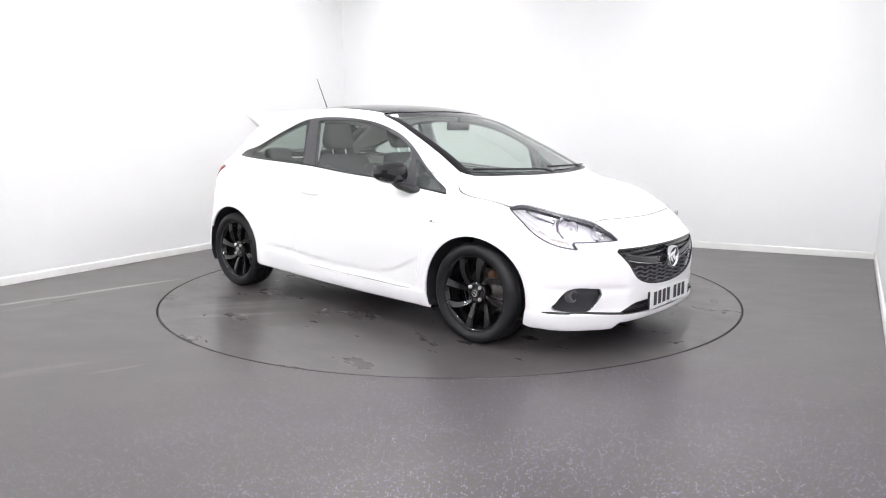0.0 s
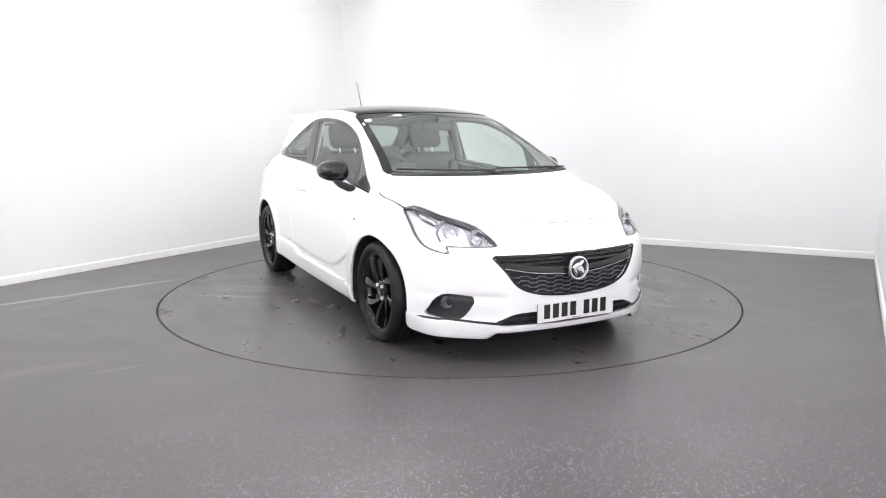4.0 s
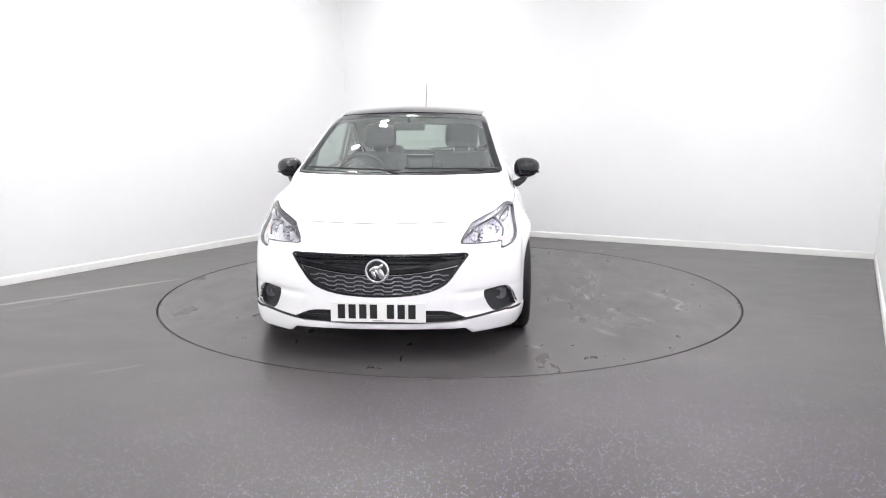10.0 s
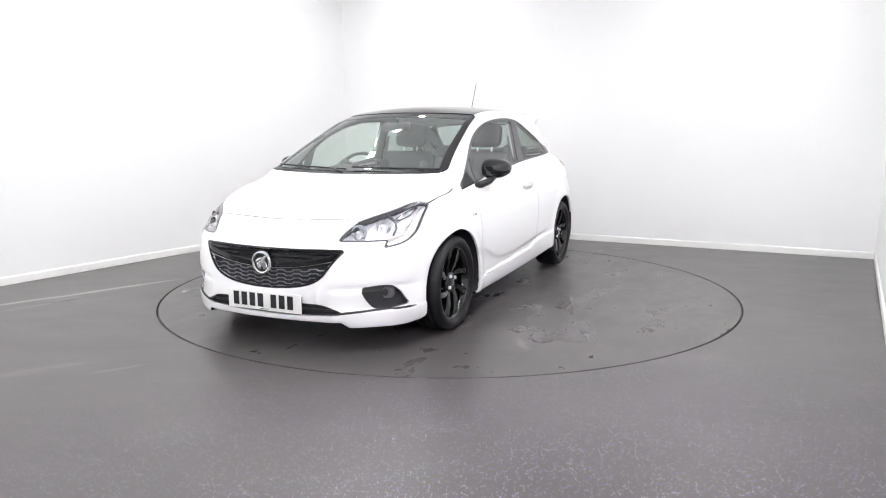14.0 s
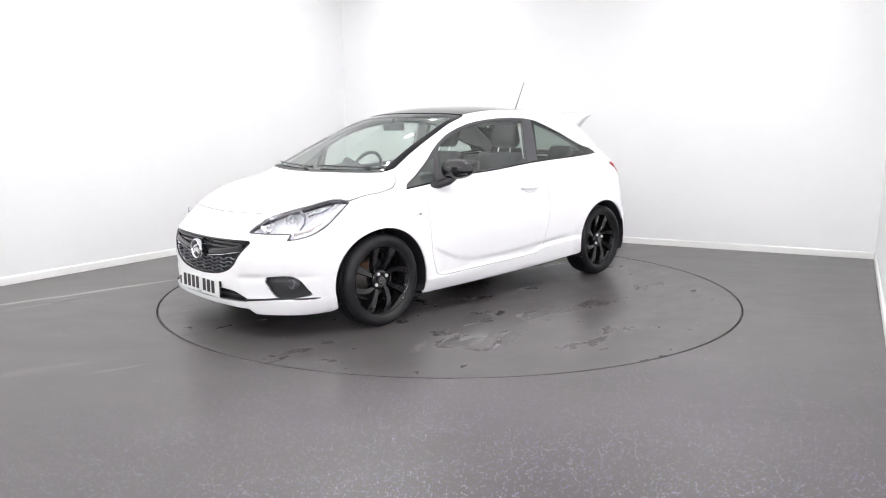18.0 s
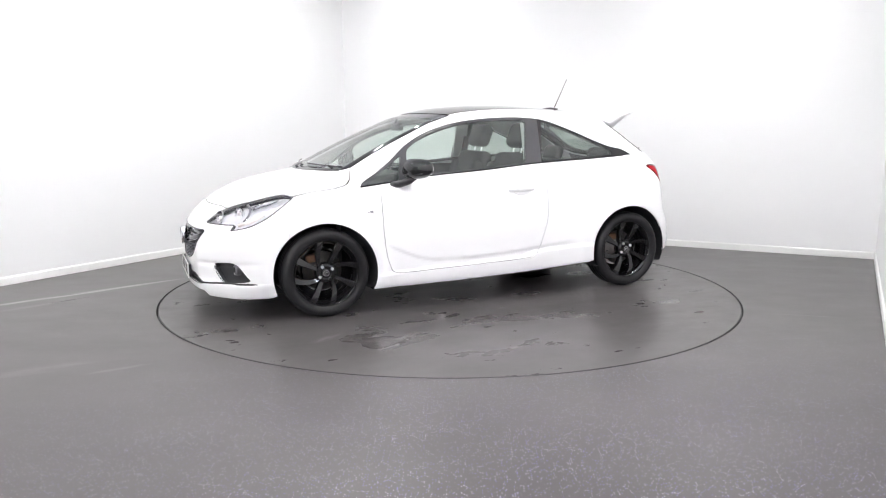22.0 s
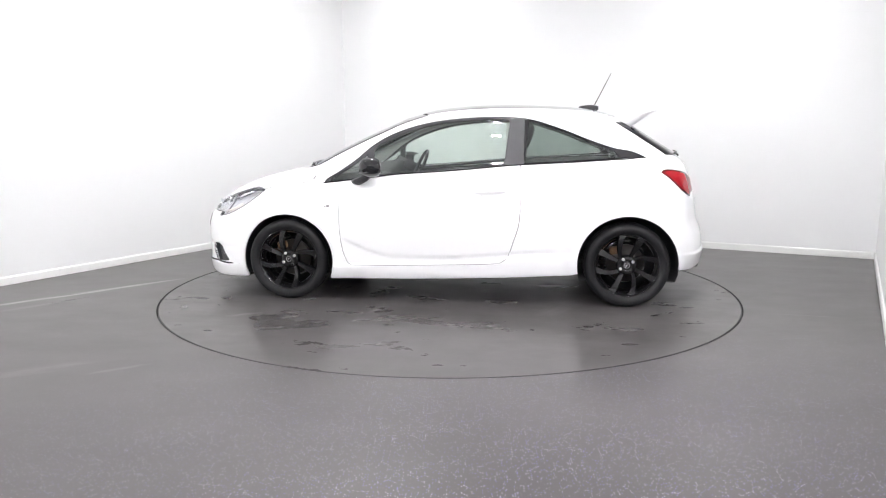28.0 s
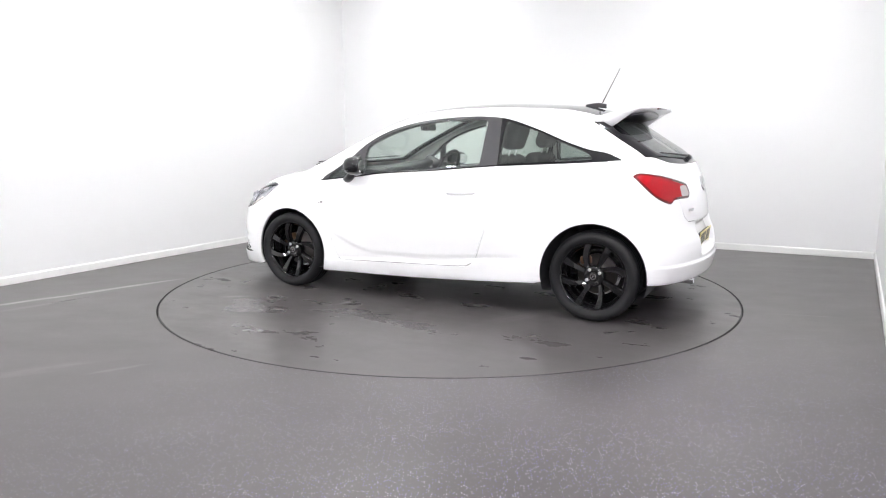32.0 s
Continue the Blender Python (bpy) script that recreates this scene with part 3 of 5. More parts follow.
def outline(pts, steps=6):
    """A closed line through points, smooth but for its sharp corners."""
    p = np.array(pts, float)
    n = len(p)
    res = []
    for i in range(n):
        a, b, c, d = p[i - 1], p[i], p[(i + 1) % n], p[(i + 2) % n]

        def corner(u, v, w):
            e, f = v - u, w - v
            return np.dot(e, f) < 0.72 * np.linalg.norm(e) * np.linalg.norm(f)
        ln = np.linalg.norm(c - b)
        t0 = (c - b) if corner(a, b, c) else (c - a) / max(np.linalg.norm(c - a), 1e-9) * ln
        t1 = (c - b) if corner(b, c, d) else (d - b) / max(np.linalg.norm(d - b), 1e-9) * ln
        for k in range(steps):
            t = k / steps
            res.append((1 + 2 * t) * (1 - t) ** 2 * b + t * (1 - t) ** 2 * t0 + t * t * (3 - 2 * t) * c + t * t * (t - 1) * t1)
    return np.array(res)


def inside(poly, u, v):
    """Signed distance to a closed line, positive inside."""
    best = np.full(u.shape, 1e9)
    odd = np.zeros(u.shape, bool)
    n = len(poly)
    for i in range(n):
        ax, ay = poly[i]
        bx, by = poly[(i + 1) % n]
        dx, dy = bx - ax, by - ay
        t = np.clip(((u - ax) * dx + (v - ay) * dy) / max(dx * dx + dy * dy, 1e-12), 0, 1)
        best = np.minimum(best, np.hypot(u - ax - t * dx, v - ay - t * dy))
        if ay != by:
            odd ^= ((ay > v) != (by > v)) & (u < (bx - ax) * (v - ay) / (by - ay) + ax)
    return np.where(odd, best, -best)


def side_region(pts, y_min=0.35):
    poly = outline(pts)
    return lambda q: np.minimum(inside(poly, q[0], q[2]), np.abs(q[1]) - y_min)


def front_region(pts, x_min=1.0):
    """Half an outline in (y, z), mirrored."""
    poly = outline(list(pts) + [(-y, z) for y, z in pts[::-1]])
    return lambda q: np.minimum(inside(poly, q[1], q[2]), q[0] - x_min)


def corner_region(pts, cx, cy, guard):
    """An outline given as (x, y, z) points, seen along a corner's own plane."""
    poly = outline([(x * cx + y * cy, z) for x, y, z in pts])
    return lambda q: np.minimum(inside(poly, q[0] * cx + np.abs(q[1]) * cy, q[2]), guard(q))


def panel(name, faces, material, parent, depth=0.010, offset=0.0, label="", flip=False):
    """One body panel as a mesh with a turned-in rim; its shading follows the smooth body."""
    used = sorted({i for f in faces for i in f})
    if not used:
        return None
    at = {v: k for k, v in enumerate(used)}
    p = np.array([SV[i] for i in used])
    nrm = body_normal(p)
    top = p + nrm * offset
    verts = [tuple(v) for v in top]
    polys = [tuple(at[i] for i in (f[::-1] if flip else f)) for f in faces]
    n_top = len(polys)
    edges = {}
    for f in polys:
        for k in range(len(f)):
            a, b = f[k], f[(k + 1) % len(f)]
            edges[(a, b)] = 1
    if depth:
        low = {}
        for a, b in list(edges):
            if (b, a) not in edges:
                for v in (a, b):
                    if v not in low:
                        low[v] = (len(verts), len(verts) + 1)
                        verts.append(tuple(top[v]))
                        verts.append(tuple(top[v] - nrm[v] * depth))
                polys.append((low[b][0], low[a][0], low[a][1], low[b][1]))
    me = bpy.data.meshes.new(name)
    me.from_pydata(verts, [], polys)
    me.update()
    sign = -1 if flip else 1
    loops = []
    for k, poly in enumerate(me.polygons):
        poly.use_smooth = True
        for i in poly.vertices:
            loops.append(tuple(nrm[i] * sign) if k < n_top else tuple(poly.normal))
    me.normals_split_custom_set(loops)
    me.materials.append(material)
    ob = new(name, me)
    ob.parent = parent
    return tagged(ob, label)


def halves(faces):
    left = [f for f in faces if sum(SV[i][1] for i in f) > 0]
    right = [f for f in faces if sum(SV[i][1] for i in f) <= 0]
    return left, right


car = tagged(new("car", None), "white three-door hatchback with black roof and black alloy wheels", "car")
gap_strips = []


def seam(faces, fn, gap=0.0022):
    """Cuts a shut line: panel, rest; the strip between goes to the dark gap strips."""
    a, rest = split(faces, fn, gap)
    strip, rest = split(rest, fn, -gap)
    gap_strips.extend(strip)
    return a, rest


# wheel openings and underside
def arch_fn(q):
    r1, r2 = np.hypot((q[0] - AXLE) * 0.985, q[2] - HUB_Z), np.hypot((q[0] + AXLE) * 0.985, q[2] - HUB_Z - 0.012)
    return np.minimum(ARCH - np.minimum(r1, r2), np.abs(q[1]) - 0.45)


_, skin = split(FACES, arch_fn)
under, skin = split(skin, lambda q: base_z(q[0]) + 0.007 - 0.034 * ramp(np.abs(q[1]), 0.465, 0.515) * ramp(q[0], 1.5, 1.65) - q[2])
panel("underbody", under, M_UNDER, car, 0.0, 0.0, "dark underside")

# side glass band: gloss black frame with panes in it
DLO = [(0.985, 0.879), (0.653, 0.917), (0.441, 0.944), (0.02, 0.972), (-0.262, 0.998), (-0.48, 1.016), (-1.003, 1.045), (-1.392, 1.067),
       (-1.285, 1.113), (-1.162, 1.136), (-1.002, 1.188), (-0.799, 1.268), (-0.571, 1.342), (-0.404, 1.363), (-0.203, 1.364),
       (0.039, 1.347), (0.251, 1.313), (0.464, 1.246), (0.615, 1.161), (0.751, 1.048), (0.872, 0.964), (0.965, 0.908)]
DOOR_GLASS = [(0.615, 0.940), (0.445, 0.957), (0.022, 0.988), (-0.365, 1.020), (-0.402, 1.325), (-0.385, 1.340), (-0.204, 1.343),
              (0.037, 1.328), (0.249, 1.292), (0.459, 1.220), (0.593, 1.140), (0.610, 1.08)]
QUARTER_LIGHT = [(0.940, 0.892), (0.690, 0.922), (0.655, 1.090), (0.792, 0.998), (0.905, 0.925)]
REAR_QUARTER = [(-0.512, 1.030), (-0.95, 1.054), (-1.19, 1.072), (-1.155, 1.112), (-1.0, 1.172), (-0.80, 1.254), (-0.60, 1.318), (-0.542, 1.334)]
band, skin = split(skin, side_region(DLO))
pane, band = seam(band, side_region(DOOR_GLASS), 0.0015)
for f in halves(pane):
    panel("door_window", f, M_GLASS, car, 0.003, -0.006, "greenish clear door window").visible_shadow = False
pane, band = seam(band, side_region(QUARTER_LIGHT), 0.0015)
for f in halves(pane):
    panel("front_quarter_light", f, M_GLASS, car, 0.003, -0.006).visible_shadow = False
pane, band = seam(band, side_region(REAR_QUARTER), 0.0015)
for f in halves(pane):
    panel("rear_side_window", f, M_GLASS_DARK, car, 0.003, -0.004, "darkened rear side window").visible_shadow = False
rear_band, band = split(band, lambda q: -0.508 - q[0])
for f in halves(band):
    panel("window_frame", f, M_FRAME, car, 0.035, -0.002, "satin black window frame and pillar")
for f in halves(rear_band):
    panel("rear_window_frame", f, M_BLACK, car, 0.035, -0.002, "gloss black frame of the rear side window")

# windscreen, black roof, rear window
WINDSCREEN = [(0.0, 0.984), (0.35, 0.987), (0.60, 0.996), (0.680, 0.998), (0.688, 1.014), (0.657, 1.10), (0.628, 1.19), (0.600, 1.28), (0.574, 1.355), (0.550, 1.380), (0.30, 1.396), (0.0, 1.402)]
WINDSCREEN_IN = [(0.0, 1.000), (0.35, 1.003), (0.60, 1.011), (0.640, 1.018), (0.609, 1.10), (0.583, 1.193), (0.559, 1.28), (0.538, 1.354), (0.30, 1.370), (0.0, 1.376)]
screen, skin = seam(skin, front_region(WINDSCREEN, 0.05), 0.002)
pane, frit = split(screen, front_region(WINDSCREEN_IN, 0.05))
panel("windscreen", pane, M_SCREEN, car, 0.004, -0.003, "clear greenish windscreen").visible_shadow = False
panel("windscreen_surround", frit, M_BLACK, car, 0.012, -0.003, "black windscreen edge band")
ROOF_EDGE = [(0.60, 0.530), (0.30, 0.540), (0.0, 0.544), (-0.5, 0.536), (-0.9, 0.512), (-1.14, 0.485), (-1.16, 0.45), (-1.175, 0.0)]
ROOF = outline(ROOF_EDGE + [(x, -y) for x, y in ROOF_EDGE[-2::-1]])
roof, skin = seam(skin, lambda q: np.minimum(inside(ROOF, q[0], q[1]), q[2] - 1.2), 0.002)
panel("roof", roof, M_BLACK, car, 0.012, 0.0, "gloss black roof panel")
REAR_WIN = [(0.0, 1.035), (0.35, 1.040), (0.52, 1.056), (0.605, 1.092), (0.592, 1.20), (0.565, 1.300), (0.50, 1.335), (0.0, 1.37)]
REAR_IN = [(0.0, 1.075), (0.30, 1.08), (0.46, 1.095), (0.515, 1.125), (0.50, 1.22), (0.47, 1.30), (0.40, 1.320), (0.0, 1.340)]


def rear_region(pts):
    poly = outline(list(pts) + [(-y, z) for y, z in pts[::-1]])
    return lambda q: np.minimum(inside(poly, q[1], q[2]), -1.0 - q[0])


def glass_edge(q, r=rear_region(REAR_WIN)):
    """The rear window with its dark wedges that wrap round to the side."""
    wedge = np.minimum(np.minimum(rear_x(q[2]) + 0.150 - q[0], np.abs(q[1]) - 0.5), np.minimum(1.325 - q[2], q[2] - 1.088))
    return np.maximum(r(q), wedge)


glassy, skin = seam(skin, glass_edge, 0.002)
pane, frit = split(glassy, rear_region(REAR_IN))
panel("rear_window", pane, M_GLASS_DARK, car, 0.004, -0.003, "darkened rear window").visible_shadow = False
panel("rear_window_surround", frit, M_BLACK, car, 0.012, -0.003, "black rear window edge band")

# head lamps and tail lamps
HEAD = [(1.990, 0.440, 0.650), (1.948, 0.458, 0.688), (1.902, 0.476, 0.718), (1.852, 0.508, 0.750), (1.777, 0.580, 0.780), (1.679, 0.640, 0.807),
        (1.571, 0.678, 0.834), (1.500, 0.708, 0.842), (1.443, 0.747, 0.823), (1.530, 0.753, 0.757), (1.617, 0.751, 0.694),
        (1.695, 0.737, 0.652), (1.766, 0.711, 0.627), (1.861, 0.658, 0.607), (1.832, 0.664, 0.646), (1.911, 0.594, 0.645)]
head_fn = corner_region(HEAD, 0.88, -0.47, lambda q: np.minimum(q[0] - 1.2, np.abs(q[1]) - 0.3))
head_faces, skin = seam(skin, head_fn, 0.002)
def brow_fn(q):
    """Wide dark brow along the upper edge of the head lamp, a thin rim elsewhere."""
    above = q[2] - 0.655 - (np.abs(q[1]) - 0.43) * 0.52
    return head_fn(q) - 0.006 - 0.011 * ramp(above, -0.005, 0.020)


head_in, head_rim = split(head_faces, brow_fn, 0.0)
TAIL = [(-1.466, 0.752, 0.970), (-1.506, 0.738, 0.989), (-1.605, 0.702, 0.980), (-1.664, 0.630, 0.963), (-1.752, 0.391, 0.908), (-1.772, 0.363, 0.853),
        (-1.775, 0.393, 0.816), (-1.719, 0.597, 0.814), (-1.709, 0.635, 0.793), (-1.690, 0.675, 0.795), (-1.622, 0.752, 0.838), (-1.553, 0.772, 0.898)]
tail_fn = corner_region(TAIL, -0.777, -0.63, lambda q: np.minimum(-1.2 - q[0], np.abs(q[1]) - 0.25))
tail_faces, skin = seam(skin, tail_fn, 0.002)

# grille, lower intake, fog lamp hollows
GRILLE = [(0.0, 0.596), (0.255, 0.598), (0.470, 0.601), (0.484, 0.594), (0.428, 0.523), (0.366, 0.445), (0.276, 0.402), (0.151, 0.381), (0.0, 0.374)]
grille_faces, skin = split(skin, front_region(GRILLE))
INTAKE = [(0.0, 0.294), (0.33, 0.292), (0.39, 0.284), (0.44, 0.266), (0.500, 0.240), (0.445, 0.229), (0.263, 0.222), (0.0, 0.219)]
intake_faces, skin = split(skin, front_region(INTAKE))
FOG = [(1.963, 0.568, 0.358), (1.954, 0.576, 0.389), (1.864, 0.686, 0.397), (1.820, 0.727, 0.375), (1.775, 0.757, 0.310), (1.750, 0.768, 0.284),
       (1.768, 0.757, 0.270), (1.870, 0.672, 0.262), (1.914, 0.624, 0.265), (1.945, 0.593, 0.306)]
fog_fn = corner_region(FOG, 0.82, -0.57, lambda q: np.minimum(q[0] - 1.2, np.abs(q[1]) - 0.3))
fog_faces, skin = split(skin, fog_fn)

# doors, bonnet, tailgate, bumpers
DOOR = [(0.848, 0.870), (0.851, 0.731), (0.848, 0.565), (0.826, 0.396), (0.790, 0.290), (0.745, 0.274), (0.425, 0.280), (0.002, 0.291), (-0.288, 0.303), (-0.345, 0.310),
        (-0.401, 0.356), (-0.441, 0.464), (-0.479, 0.588), (-0.492, 0.788), (-0.490, 0.946), (-0.48, 1.05), (0.40, 1.05), (0.848, 1.0)]
door_faces, skin = seam(skin, lambda q, r=side_region(DOOR): np.minimum(r(q), 1.06 - q[2]))
for f, s in zip(halves(door_faces), ("left", "right")):
    if s == "left":
        door_left = panel("door", f, M_PAINT, car, 0.015)
    else:
        door_right = panel("door", f, M_PAINT, car, 0.015)
BONNET = outline([(1.922, 0.0), (1.907, 0.224), (1.874, 0.420), (1.850, 0.505), (1.777, 0.590), (1.679, 0.648), (1.571, 0.686), (1.500, 0.715), (1.446, 0.745),
                  (1.24, 0.762), (1.10, 0.752), (1.05, 0.735), (1.02, 0.66), (1.10, 0.50), (1.16, 0.0), (1.10, -0.50), (1.02, -0.66), (1.05, -0.735), (1.10, -0.752), (1.24, -0.762),
                  (1.446, -0.745), (1.500, -0.715), (1.571, -0.686), (1.679, -0.648), (1.777, -0.590), (1.850, -0.505), (1.874, -0.420), (1.907, -0.224)])
so_far = len(gap_strips)
bonnet_faces, skin = seam(skin, lambda q: np.minimum(inside(BONNET, q[0], q[1]), q[2] - 0.60), 0.0028)
panel("bonnet", bonnet_faces, M_PAINT, car, 0.012)
# dark strip just under the surface stands in for shade in the gap
panel("bonnet_gap_shade", [f for f in gap_strips[so_far:] if min(SV[i][0] for i in f) > 1.865], M_GAP, car, 0.0, -0.0018, "dark strip for the shade in the gap at the nose of the bonnet")
HATCH = [(0.0, 0.66), (0.44, 0.66), (0.50, 0.69), (0.53, 0.76), (0.55, 0.83), (0.58, 0.93), (0.585, 1.02), (0.56, 1.10), (0.0, 1.10)]
hatch_faces, skin = seam(skin, rear_region(HATCH))
panel("tailgate", hatch_faces, M_PAINT, car, 0.012)
FLAP = outline([(-1.362 + 0.075 * math.cos(a), 0.81 + 0.075 * math.sin(a)) for a in np.linspace(0, 2 * math.pi, 13)[:-1]])
flap, skin = seam(skin, lambda q: np.minimum(inside(FLAP, q[0], q[2]), -0.35 - q[1]), 0.0015)
panel("fuel_flap", flap, M_PAINT, car, 0.01)
bump_front, skin = seam(skin, lambda q: np.minimum(q[0] - 1.50 - 0.9 * np.maximum(q[2] - 0.60, 0), np.minimum(0.76 + 0 * q[0] - q[2], q[0] - 1.3)), 0.0006)
lip_z = curve([0.0, 0.30, 0.46, 0.56, 0.66, 0.9], [0.229, 0.232, 0.239, 0.247, 0.254, 0.258])
lip, bump_front = split(bump_front, lambda q: lip_z(np.abs(q[1])) - q[2])
panel("front_bumper", bump_front, M_PAINT, car, 0.02)
panel("front_lip", lip, M_PAINT, car, 0.02, 0.004, "white front splitter lip")
bump_rear, skin = split(skin, lambda q: np.minimum(-1.57 - q[0], 0.64 - q[2]))
panel("rear_bumper", bump_rear, M_PAINT, car, 0.0)
panel("body_shell", skin, M_PAINT, car, 0.015)
# the shade inside the shut lines, given by dark strips below them
panel("shut_line_shade", gap_strips, M_GAP, car, 0.0, -0.010, "dark strips for the shade inside the shut lines")

# cabin lining behind the panels
lining = [f for f in skin if min(SV[i][2] for i in f) > 0.93 and -1.75 < SV[f[0]][0] < 1.0]
panel("headlining", lining, M_LINING, car, 0.0, -0.030, "pale grey cabin lining", flip=True)
panel("roof_lining", roof, M_LINING, car, 0.0, -0.030, "pale grey roof lining", flip=True)
tub = [f for f in skin + door_faces if max(SV[i][2] for i in f) < 0.99 and -1.72 < SV[f[0]][0] < 1.1 and abs(SV[f[0]][1]) > 0.3]
panel("side_card", tub, M_DASH, car, 0.0, -0.055, "dark grey inner side card", flip=True)
panel("tailgate_lining", hatch_faces, M_DASH, car, 0.0, -0.03, flip=True)

# ---- wheels ----
def wheel():
    """Black swept-spoke alloy, outer face towards +y, axle at the origin."""
    bm = bmesh.new()
    # rim barrel and lip
    lathe(bm, [(0.150, -0.075), (0.195, -0.075), (0.200, -0.10), (0.196, -0.02), (0.200, 0.045), (0.212, 0.070), (0.222, 0.083),
               (0.2265, 0.088), (0.2265, 0.080), (0.214, 0.058), (0.212, -0.10), (0.195, -0.115)], 64)
    bmesh.ops.recalc_face_normals(bm, faces=bm.faces)
    w = part("wheel", bm, M_WHEEL, car, "gloss black alloy wheel with swept spokes")
    # tyre
    bm = bmesh.new()
    lathe(bm, [(0.216, 0.062), (0.2275, 0.083), (0.240, 0.097), (0.262, 0.107), (0.281, 0.102), (0.294, 0.090), (0.3015, 0.076), (0.3035, 0.055),
               (0.3035, 0.040), (0.298, 0.038), (0.298, 0.032), (0.3045, 0.030), (0.3045, 0.004), (0.298, 0.002), (0.298, -0.006), (0.3045, -0.008),
               (0.3045, -0.034), (0.298, -0.036), (0.298, -0.042), (0.3035, -0.044), (0.3035, -0.065), (0.294, -0.095), (0.262, -0.107), (0.226, -0.095), (0.212, -0.08)], 96)
    bmesh.ops.recalc_face_normals(bm, faces=bm.faces)
    part("tyre", bm, M_RUBBER, w, "black low-profile tyre")
    # twin spokes, each pair leaning the same way round
    for k in range(4):
        base = 2 * math.pi * k / 4
        for lean, spread, wid in ((36, 45, 1.0), (2, 25, 1.0)):
            bm = bmesh.new()
            sec = []
            for i in range(9):
                u = i / 8
                r = 0.046 + u * (0.219 - 0.046)
                a = base + radians(spread) + radians(lean) * u ** 0.8
                half = (0.013 + 0.017 * u ** 1.3) * wid
                y = 0.052 + 0.026 * math.sin(u * math.pi * 0.62) + 0.004 * u
                d, tdir = Vector((math.cos(a), 0, math.sin(a))), Vector((-math.sin(a), 0, math.cos(a)))
                c = d * r
                sec.append([bm.verts.new(c + tdir * o * half + Vector((0, yy, 0))) for o, yy in
                            ((-1.0, y - 0.008), (-0.72, y), (0.80, y - 0.006), (1.0, y - 0.014), (0.9, y - 0.046), (-0.9, y - 0.046))])
            for a2, b2 in zip(sec, sec[1:]):
                for i in range(6):
                    bm.faces.new((a2[i], a2[(i + 1) % 6], b2[(i + 1) % 6], b2[i]))
            bm.faces.new(sec[0])
            bm.faces.new(sec[-1][::-1])
            bmesh.ops.recalc_face_normals(bm, faces=bm.faces)
            part("spoke", bm, M_WHEEL, w, smooth=False)
    bm = bmesh.new()
    lathe(bm, [(0.001, 0.058), (0.030, 0.058), (0.034, 0.066), (0.062, 0.062), (0.071, 0.050), (0.073, 0.010), (0.001, 0.010)], 40)
    bmesh.ops.recalc_face_normals(bm, faces=bm.faces)
    part("hub", bm, M_WHEEL, w)
    bm = bmesh.new()
    lathe(bm, [(0.001, 0.070), (0.022, 0.070), (0.0265, 0.067), (0.028, 0.060), (0.028, 0.05)], 32)
    bmesh.ops.recalc_face_normals(bm, faces=bm.faces)
    cap = part("centre_cap", bm, M_INK, w, "black centre cap with a silver emblem")
    bm = bmesh.new()
    lathe(bm, [(0.0165, 0.0705), (0.0165, 0.0725), (0.021, 0.0725), (0.021, 0.0705)], 28)
    box(bm, (0.0, 0.0715, 0.002), (0.022, 0.002, 0.006), 0, Matrix.Rotation(radians(25), 4, "Y"))
    box(bm, (0.002, 0.0715, -0.006), (0.014, 0.002, 0.006), 0, Matrix.Rotation(radians(-35), 4, "Y"))
    bmesh.ops.recalc_face_normals(bm, faces=bm.faces)
    part("emblem", bm, M_CHROME, w, smooth=False)
    for k in range(4):
        a = radians(59 + 90 * k)
        bm = bmesh.new()
        cylinder(bm, 0.0115, 0.0115, 0.018, Matrix.Translation((0.050 * math.cos(a), 0.066, 0.050 * math.sin(a))) @ Matrix.Rotation(radians(90), 4, "X"), 6)
        bmesh.ops.bevel(bm, geom=bm.edges[:], offset=0.002, segments=1, affect="EDGES")
        part("wheel_bolt", bm, M_INK if k == 2 else M_TAPE, w, "dark locking wheel bolt" if k == 2 else "bright steel wheel bolt", smooth=False)
    bm = bmesh.new()
    lathe(bm, [(0.05, -0.02), (0.075, -0.02), (0.078, -0.035), (0.135, -0.035), (0.137, -0.040), (0.137, -0.055), (0.05, -0.055)], 48)
    bmesh.ops.recalc_face_normals(bm, faces=bm.faces)
    part("brake_disc", bm, M_DISC, w, "worn steel brake disc")
    bm = bmesh.new()
    box(bm, (0.060, -0.034, 0.105), (0.075, 0.060, 0.055), 0.012, Matrix.Rotation(radians(10), 4, "Y"))
    part("brake_caliper", bm, M_RUST, w, "dull brown brake caliper")
    bm = bmesh.new()
    tube(bm, [(0.205, 0.078, 0.0), (0.192, 0.090, 0.0)], 0.0035, 6)
    part("valve", bm, M_INK, w)
    return w


w0 = wheel()
TRACK_Y = 0.752
w0.matrix_basis = Matrix.Translation((AXLE, TRACK_Y, HUB_Z + 0.0045))
for sx, sy, spun in ((1, -1, -75), (-1, 1, 0), (-1, -1, 12)):
    turn = Matrix.Rotation(radians(180), 4, "Z") if sy < 0 else Matrix.Identity(4)
    spin = Matrix.Rotation(radians(spun), 4, "Y")
    copy_thing(w0, Matrix.Translation((sx * AXLE, sy * TRACK_Y, HUB_Z + 0.0045)) @ turn @ spin)

